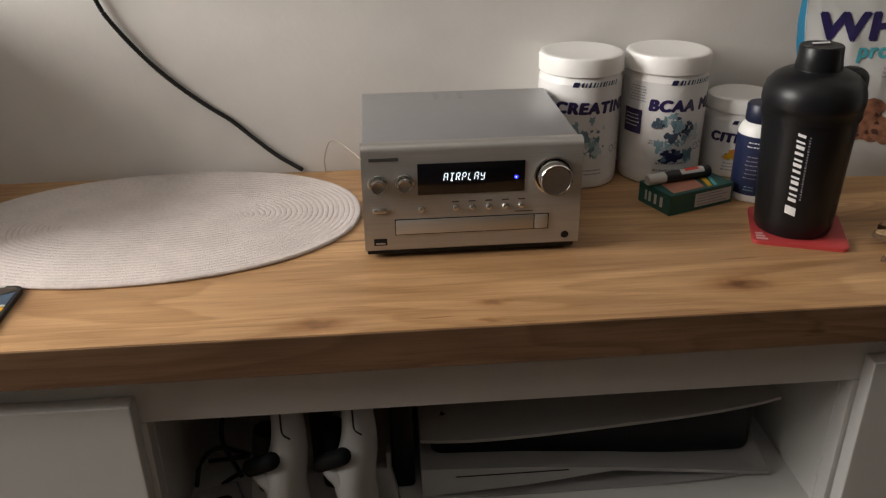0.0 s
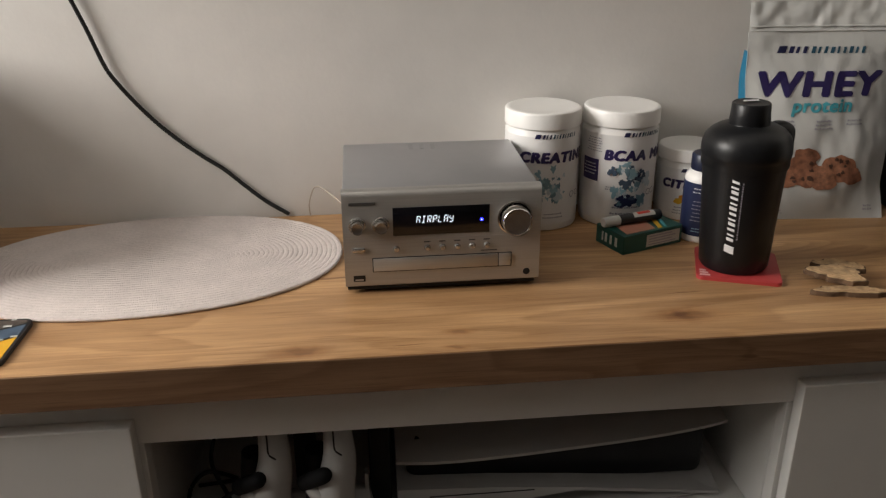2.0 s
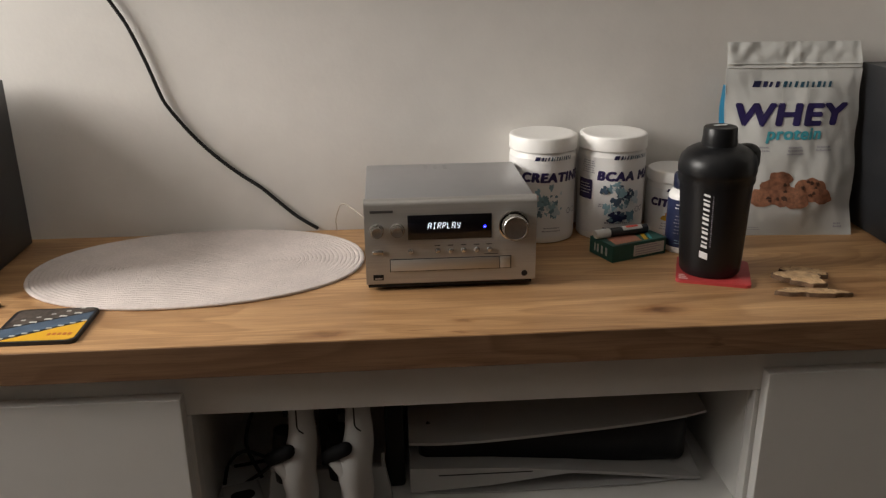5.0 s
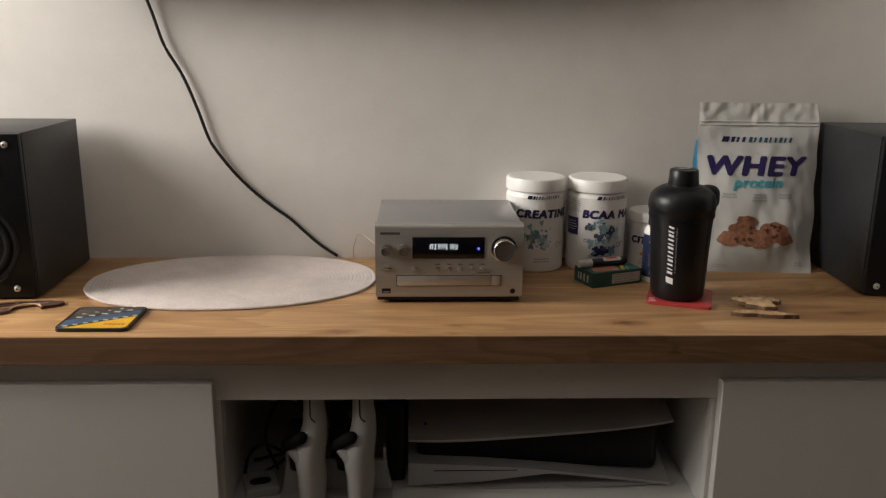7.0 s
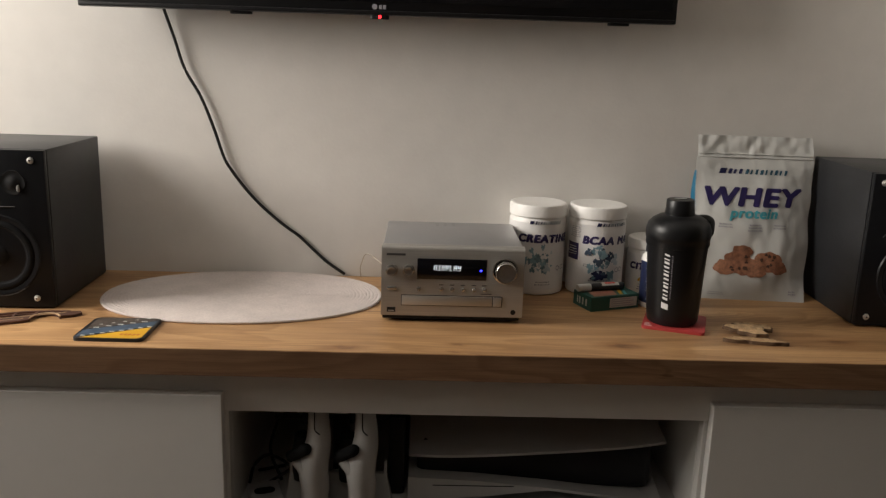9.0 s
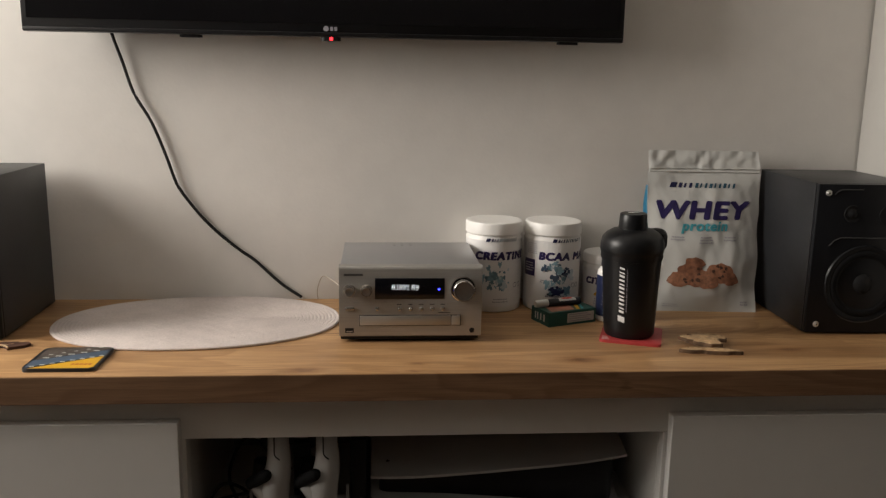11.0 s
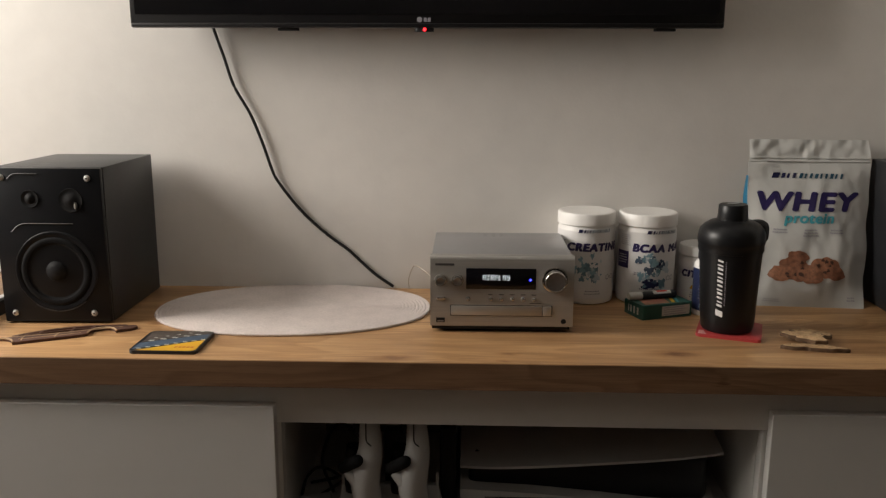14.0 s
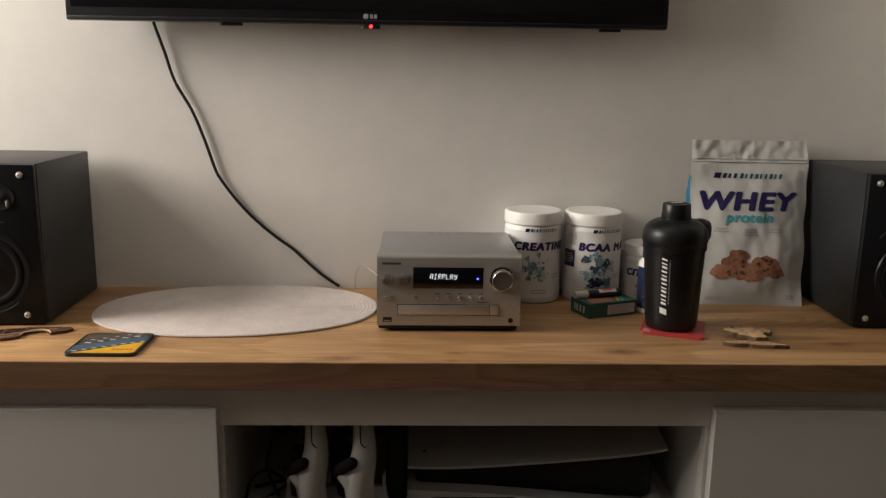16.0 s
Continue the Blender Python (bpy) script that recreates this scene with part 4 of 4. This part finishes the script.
        if r > 0.02:
            for _ in range(7):
                part("chip_print", laid(blot(rnd.uniform(0.002, 0.004), rnd.uniform(0.0015, 0.003), rnd.random(), rough=0.3, z=0.0014), x + rnd.uniform(-0.6, 0.6) * r, v + rnd.uniform(-0.5, 0.5) * r / H), M_CHIP, film)
    part("small_print", laid(rows(0.014, 2, 0.004, 4, 0.0025), 0.064, 0.055), M_GREYPRINT, film, smooth=False)
    part("small_print", laid(rows(0.03, 2, 0.003, 9, 0.0012), -0.06, 0.04), M_GREYPRINT, film, smooth=False)
    # pressed zip line and top seal
    for v in (0.868, 0.888):
        pts = [front(-0.985 + 1.97 * i / 40, v) + Vector((0, -0.0005, 0)) for i in range(41)]
        part("zip_line", tube(pts, 0.0014, 6), M_BAG, film)
    # blue printed side fold
    bm = bmesh.new()
    a = [(front(-1, v / 40) + Vector((0.0006, -0.0004, 0)), front(-1, v / 40) + Vector((-0.0048 * math.sin(min(1, (31 - v) / 9) * math.pi / 2) * min(1, (v - 17) / 5), 0.012, 0))) for v in range(17, 32)]
    vs = [(bm.verts.new(p), bm.verts.new(q)) for p, q in a]
    for (p, q), (r, s) in zip(vs, vs[1:]):
        bm.faces.new((p, q, s, r))
    part("side_fold", bm, material("bright_blue_print", (0.012, 0.15, 0.27), 0.35, spread=0.1), film, "bright blue side fold")
    return t


pouch()

# ---- flat things on the worktop ----


def picture_coaster(m):
    t = base("coaster", m, "square coaster printed in black, slate blue and yellow", "coaster", "coasters")
    part("board", prism(rounded(0.092, 0.088, 0.008), 0, 0.0045, 0.0005), M_INK, t)
    z = 0.0045
    part("yellow_field", prism([(-0.037, -0.0415), (0.038, -0.0415), (0.043, -0.037), (0.043, 0.005)], z - 0.0003, z + 0.0003), M_YELLOW, t, smooth=False)
    part("photo_field", prism([(-0.041, -0.008), (0.043, 0.034), (0.040, 0.041), (-0.036, 0.041), (-0.042, 0.036)], z - 0.0003, z + 0.0002), M_PHOTO, t, "grey-brown printed picture", smooth=False)
    part("blue_field", prism([(-0.043, -0.038), (0.043, 0.009), (0.043, 0.031), (-0.043, -0.012)], z - 0.0003, z + 0.0003), M_SLATE, t, smooth=False)
    bm = bmesh.new()
    for i in range(8):
        x = -0.038 + i * 0.0107
        y = -0.0355 + i * 0.00582
        box(x, x + 0.006, y, y + 0.0026, z, z + 0.0006, bm=bm)
    part("dash_row", bm, M_CARDW, t, smooth=False)
    bm = bmesh.new()
    for i in range(5):
        x, y = -0.034 + i * 0.014, -0.002 + i * 0.0072
        box(x, x + 0.008, y, y + 0.0035, z - 0.0002, z + 0.0003, bm=bm)
        box(x + 0.003, x + 0.008, y + 0.014, y + 0.0165, z - 0.0002, z + 0.0003, bm=bm)
    part("pale_marks", bm, M_CARDW, t, smooth=False)
    bm = bmesh.new()
    for i in range(5):
        box(0.012 + i * 0.0055, 0.0155 + i * 0.0055, -0.030, -0.0245, z + 0.0001, z + 0.0006, bm=bm)
    part("red_print", bm, M_ORANGERED, t, smooth=False)
    return t


picture_coaster(pose(-0.4045, 0.0425, HT, 0, 0, 0))


def wooden_silhouette(m):
    """Thin lasered plywood cut-out with two round bites."""
    t = base("plywood_cutout", m, "dark lasered plywood cut-out with round bites, on the worktop", "cutout")
    def band(points, w, z=0.004):
        mid = [p.xy for p in spline([(x, y, 0) for x, y in points], 5)]
        side = []
        for i, p in enumerate(mid):
            d = (mid[min(i + 1, len(mid) - 1)] - mid[max(i - 1, 0)]).normalized()
            side.append(Vector((-d.y, d.x)) * w / 2)
        return prism([tuple(p + q) for p, q in zip(mid, side)] + [tuple(p - q) for p, q in zip(reversed(mid), reversed(side))], 0, z)

    top = [(-0.125, 0.001), (-0.08, 0.005), (-0.03, 0.0055), (0.02, 0.006), (0.07, 0.0125), (0.10, 0.013), (0.118, 0.011), (0.121, 0.004)]
    low = [(0.112, -0.002), (0.095, -0.003)]
    low += [(0.073 + 0.019 * math.cos(radians(a)), -0.006 + 0.016 * math.sin(radians(a))) for a in range(5, 190, 20)]
    low += [(0.045, -0.010), (0.0, -0.014), (-0.035, -0.017)]
    low += [(-0.062 + 0.021 * math.cos(radians(a)), -0.017 + 0.018 * math.sin(radians(a))) for a in range(0, 190, 20)]
    low += [(-0.09, -0.014), (-0.125, -0.010)]
    part("board", prism(top + low, 0, 0.004), M_PLY, t, smooth=False)
    part("roof_strip", band([(-0.045, 0.0065), (-0.02, 0.016), (0.02, 0.0235), (0.06, 0.0225), (0.105, 0.0135)], 0.0042), M_PLY, t, smooth=False)
    part("inner_strip", band([(-0.03, 0.009), (0.0, 0.0135), (0.04, 0.0155), (0.085, 0.013)], 0.0025, 0.0038), M_PLY, t, smooth=False)
    for x0, y0, x1, y1 in ((-0.012, 0.0055, -0.008, 0.0195), (0.03, 0.0065, 0.034, 0.0235), (0.058, 0.011, 0.062, 0.0225)):
        part("pillar", band([(x0, y0), ((x0 + x1) / 2, (y0 + y1) / 2), (x1, y1)], 0.003, 0.0039), M_PLY, t, smooth=False)
    for pts in ([(-0.12, -0.002), (-0.05, 0.0035), (0.02, 0.0042), (0.1, 0.009)], [(-0.035, -0.007), (0.01, -0.005), (0.045, -0.003)], [(0.012, -0.012), (0.012, -0.004), (0.016, 0.0055)], [(-0.03, -0.013), (-0.031, -0.004), (-0.027, 0.005)]):
        part("cut_line", tube(spline([(x, y, 0.0038) for x, y in pts], 6), 0.0009, 5), M_PLYEDGE, t, "pale cut line")
    for cx, cy, r in ((-0.062, -0.017, 0.0215), (0.073, -0.006, 0.0195)):
        part("cut_edge", tube([(cx + r * math.cos(radians(a)), cy + r * 0.86 * math.sin(radians(a)), 0.004) for a in range(0, 185, 15)], 0.0013, 5), M_PLYEDGE, t, "pale cut edge")
    return t


wooden_silhouette(pose(-0.592, 0.062, HT, 0, 0, 20) @ Matrix.Diagonal((1, 1.25, 1, 1)))


def bark_slice(m, rx, ry, seed, label):
    t = base("wood_slice", m, label, "wood slice", "wood slices")
    rnd = random.Random(seed)
    ph = [rnd.uniform(0, 6.28) for _ in range(4)]
    pts = []
    for i in range(48):
        a = 2 * math.pi * i / 48
        k = 1 + 0.14 * math.sin(2 * a + ph[0]) + 0.13 * math.sin(3 * a + ph[1]) + 0.10 * math.sin(5 * a + ph[2]) + 0.06 * math.sin(9 * a + ph[3]) + 0.05 * math.sin(13 * a)
        pts.append((rx * k * math.cos(a), ry * k * math.sin(a)))
    part("bark", prism([(x * 1.03, y * 1.03) for x, y in pts], 0, 0.0052, 0.001), M_BARK, t, "rough dark bark rim")
    part("heartwood", prism([(x * 0.965, y * 0.93) for x, y in pts], 0.001, 0.0056), M_SLICE, t, "pale cut face")
    bm = bmesh.new()
    for r in (0.3, 0.55, 0.8):
        tube([(x * r, y * r, 0.0055) for x, y in pts], 0.0003, 4, True, bm)
    part("growth_rings", bm, M_RING, t)
    return t


bark_slice(pose(0.476, 0.055, HT, 0, 0, -10), 0.034, 0.0105, 3, "long irregular slice of wood with dark bark rim")
bark_slice(pose(0.497, 0.120, HT, 0, 0, -14), 0.025, 0.0125, 11, "small irregular slice of wood lying behind another")
bark_slice(pose(0.476, 0.086, HT + 0.0060, 2, 0, -12), 0.026, 0.0195, 17, "split slice of wood lying over two others")


# ---- open bay ----


def game_console():
    t = base("game_console", pose(0, 0, SH), "pale grey and black game console lying in the open bay", "console")
    x0, x1, y0, y1 = -0.006, 0.372, 0.066, 0.30

    def plate(zf, zb, thick, name):
        bm = bmesh.new()
        nx, ny = 24, 10
        lo, hi = [], []
        for j in range(ny + 1):
            v = j / ny
            a, b = [], []
            for i in range(nx + 1):
                u = i / nx
                x = x0 + (x1 - x0) * u
                y = y0 + (y1 - y0) * v + 0.01 * (2 * u - 1) ** 4 * (1 - v)
                z = zf(u) * (1 - v) ** 1.4 + zb(u) * (1 - (1 - v) ** 1.4)
                a.append(bm.verts.new((x, y, z)))
                b.append(bm.verts.new((x, y, z + thick)))
            lo.append(a), hi.append(b)
        for j in range(ny):
            for i in range(nx):
                bm.faces.new((lo[j][i], lo[j + 1][i], lo[j + 1][i + 1], lo[j][i + 1]))
                bm.faces.new((hi[j][i], hi[j][i + 1], hi[j + 1][i + 1], hi[j + 1][i]))
        for j in range(ny):
            bm.faces.new((lo[j][0], hi[j][0], hi[j + 1][0], lo[j + 1][0]))
            bm.faces.new((lo[j][nx], lo[j + 1][nx], hi[j + 1][nx], hi[j][nx]))
        for i in range(nx):
            bm.faces.new((lo[0][i], lo[0][i + 1], hi[0][i + 1], hi[0][i]))
            bm.faces.new((lo[ny][i], hi[ny][i], hi[ny][i + 1], lo[ny][i + 1]))
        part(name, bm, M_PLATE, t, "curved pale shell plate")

    plate(lambda u: 0.0705 + 0.0275 * u ** 1.25, lambda u: 0.118 + 0.012 * u, 0.0035, "top_plate")
    plate(lambda u: 0.0005 + 0.004 * u ** 3, lambda u: 0.001 + 0.045 * u ** 8, 0.002, "bottom_plate")
    shell = [(-0.006, 0.004), (0.1, 0.010), (0.17, 0.019), (0.2, 0.0225), (0.28, 0.0135), (0.371, 0.002), (0.372, 0.006), (0.28, 0.0175), (0.2, 0.0265), (0.1, 0.035), (-0.006, 0.040)]
    part("lower_shell", turned(prism(shell, -0.25, -0.07), pose(0, 0, 0, 90)), M_PLATE, t, "tapering pale lower shell", smooth=False)
    part("slot", box(0.03, 0.15, 0.0695, 0.0720, 0.0272, 0.0285), M_DARK, t)
    part("body", box(x0 + 0.012, x1 - 0.012, y0 + 0.030, y1 - 0.012, 0.012, 0.085, 0.012, 4), M_BAFFLE, t, "glossy black core")
    part("stand", lathe([(0, 0), (0.03, 0), (0.03, 0.010), (0, 0.010)], 30), M_DARK, t, m=pose(0.3, 0.2, 0))
    return t


game_console()


def controller(m):
    t = base("game_controller", m, "white game controller standing upright in its charging dock", "controller", "game controllers")
    grip = spline([(-0.002, 0.004, -0.0205), (-0.001, 0.002, 0.0), (0.0, 0.0, 0.02), (-0.002, -0.002, 0.04), (-0.001, -0.001, 0.058), (0.003, 0.001, 0.076), (0.005, 0.005, 0.094), (0.004, 0.010, 0.118), (0.002, 0.016, 0.143)], 6)
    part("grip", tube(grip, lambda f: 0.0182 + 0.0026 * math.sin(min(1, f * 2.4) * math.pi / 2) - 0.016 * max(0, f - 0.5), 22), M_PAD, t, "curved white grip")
    part("shoulder", tube(spline([(-0.032, -0.004, 0.058), (-0.024, -0.006, 0.057), (-0.014, -0.006, 0.05), (-0.004, -0.004, 0.035)], 5), lambda f: 0.002 + 0.013 * f ** 0.6, 14), M_PAD, t, "pointed white edge")
    part("thumb_stick", tube(spline([(-0.034, -0.002, 0.063), (-0.024, -0.009, 0.072), (-0.013, -0.0145, 0.080), (-0.004, -0.0155, 0.086)], 8), lambda f: 0.0086 * math.sqrt(max(0.04, 1 - max(0, (f - 0.7) / 0.3) ** 2)), 16), M_RUBBER, t, "black thumb stick")
    part("face", tube(spline([(-0.020, 0.034, 0.080), (-0.024, 0.034, 0.045), (-0.022, 0.034, 0.012)], 5), 0.014, 14), M_DARK, t, "black front face")
    part("trigger", tube(spline([(-0.012, 0.038, 0.10), (-0.018, 0.044, 0.12), (-0.020, 0.050, 0.14)], 4), 0.009, 12), M_DARK, t)
    part("panel_line", tube(spline([(0.0, -0.003, 0.140), (0.0005, -0.0075, 0.122), (0.0015, -0.0115, 0.109), (0.008, -0.0115, 0.102)], 6), 0.0009, 6), M_DARK, t, "dark joint line")
    return t


one = controller(pose(-0.1375, 0.036, SH + 0.0245))
copy_thing(one, pose(-0.0710, 0.036, SH + 0.0245))
dock = base("charging_dock", pose(-0.1065, 0.052, SH), "white and black charging dock holding two controllers", "dock")
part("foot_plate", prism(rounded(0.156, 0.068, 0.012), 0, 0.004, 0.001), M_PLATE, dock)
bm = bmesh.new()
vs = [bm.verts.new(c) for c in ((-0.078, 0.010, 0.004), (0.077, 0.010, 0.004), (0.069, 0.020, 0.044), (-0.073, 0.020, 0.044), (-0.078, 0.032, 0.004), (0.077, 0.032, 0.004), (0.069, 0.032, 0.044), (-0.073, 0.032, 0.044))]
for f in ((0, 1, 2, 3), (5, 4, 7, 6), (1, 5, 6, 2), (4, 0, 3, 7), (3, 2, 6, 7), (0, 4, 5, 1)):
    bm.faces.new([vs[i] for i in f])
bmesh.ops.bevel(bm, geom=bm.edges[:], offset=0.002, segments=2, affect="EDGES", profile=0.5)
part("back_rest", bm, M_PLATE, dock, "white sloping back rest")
for x in (-0.071, 0.067):
    part("end_fin", prism([(x - 0.002, 0.020), (x + 0.002, 0.020), (x + 0.002, 0.032), (x - 0.002, 0.032)], 0.0435, 0.064), M_PLATE, dock, smooth=False)
part("post", box(-0.012, 0.012, 0.040, 0.058, 0, 0.12, 0.004), M_DARK, dock)

adapter = base("power_adapter", pose(-0.2155, 0.074, SH, 0, 0, 18), "small pale power adapter with dark window", "adapter")
part("case", box(-0.025, 0.023, -0.026, 0.026, 0, 0.014, 0.004, 3), M_PLATE, adapter)
part("window", prism([(x - 0.002, y - 0.004) for x, y in rounded(0.030, 0.018, 0.0085)], 0.0135, 0.0146), M_DARK, adapter, "dark oval window")
for k, pts in enumerate(([(-0.247, 0.11, 0.0035), (-0.240, 0.115, 0.03), (-0.222, 0.12, 0.045), (-0.20, 0.125, 0.035), (-0.185, 0.15, 0.0035)], [(-0.2, 0.12, 0.004), (-0.22, 0.14, 0.05), (-0.2, 0.18, 0.09), (-0.16, 0.17, 0.06), (-0.18, 0.12, 0.03), (-0.22, 0.11, 0.0035)], [(-0.24, 0.15, 0.0035), (-0.19, 0.13, 0.025), (-0.16, 0.16, 0.02), (-0.14, 0.25, 0.0035)])):
    tagged(link("tangled_cable", tube(spline([(x, y, SH + z) for x, y, z in pts], 8), 0.0024, 8), M_CABLE), "black cable coiled in the open bay", "cable", "tangled cables")
# added block that keeps the gap between dock and console dark
tagged(link("dark_gap_block", box(-0.036, -0.012, 0.09, 0.27, SH, SH + 0.125, 0.004), M_DARK), "narrow dark block added to fill the gap beside the console", "case")

# ---- ends of the sideboard ----
tray = base("flat_box", pose(-0.73, 0.205, HT, 0, 0, 3), "flat brown box with dark sides and pale rim, behind the loudspeaker", "box")
part("case", box(-0.25, 0.012, -0.13, 0.145, 0, 0.022, 0.001), M_DARK, tray, "dark side", smooth=False)
part("top", box(-0.25, 0.002, -0.13, 0.145, 0.0225, 0.026, 0.001), M_BROWNTOP, tray, "brown wooden top", smooth=False)
part("rim", box(0.0025, 0.0125, -0.13, 0.145, 0.0225, 0.027, 0.001), M_PLATE, tray, "pale grey edge strip", smooth=False)
ward = base("wardrobe", pose(0.842, 0.0, 0), "tall plain white wardrobe beside the sideboard", "wardrobe")
part("carcass", box(0, 0.6, -0.01, WY - 0.004, 0, 2.2, 0.002), M_WARD, ward, smooth=False)
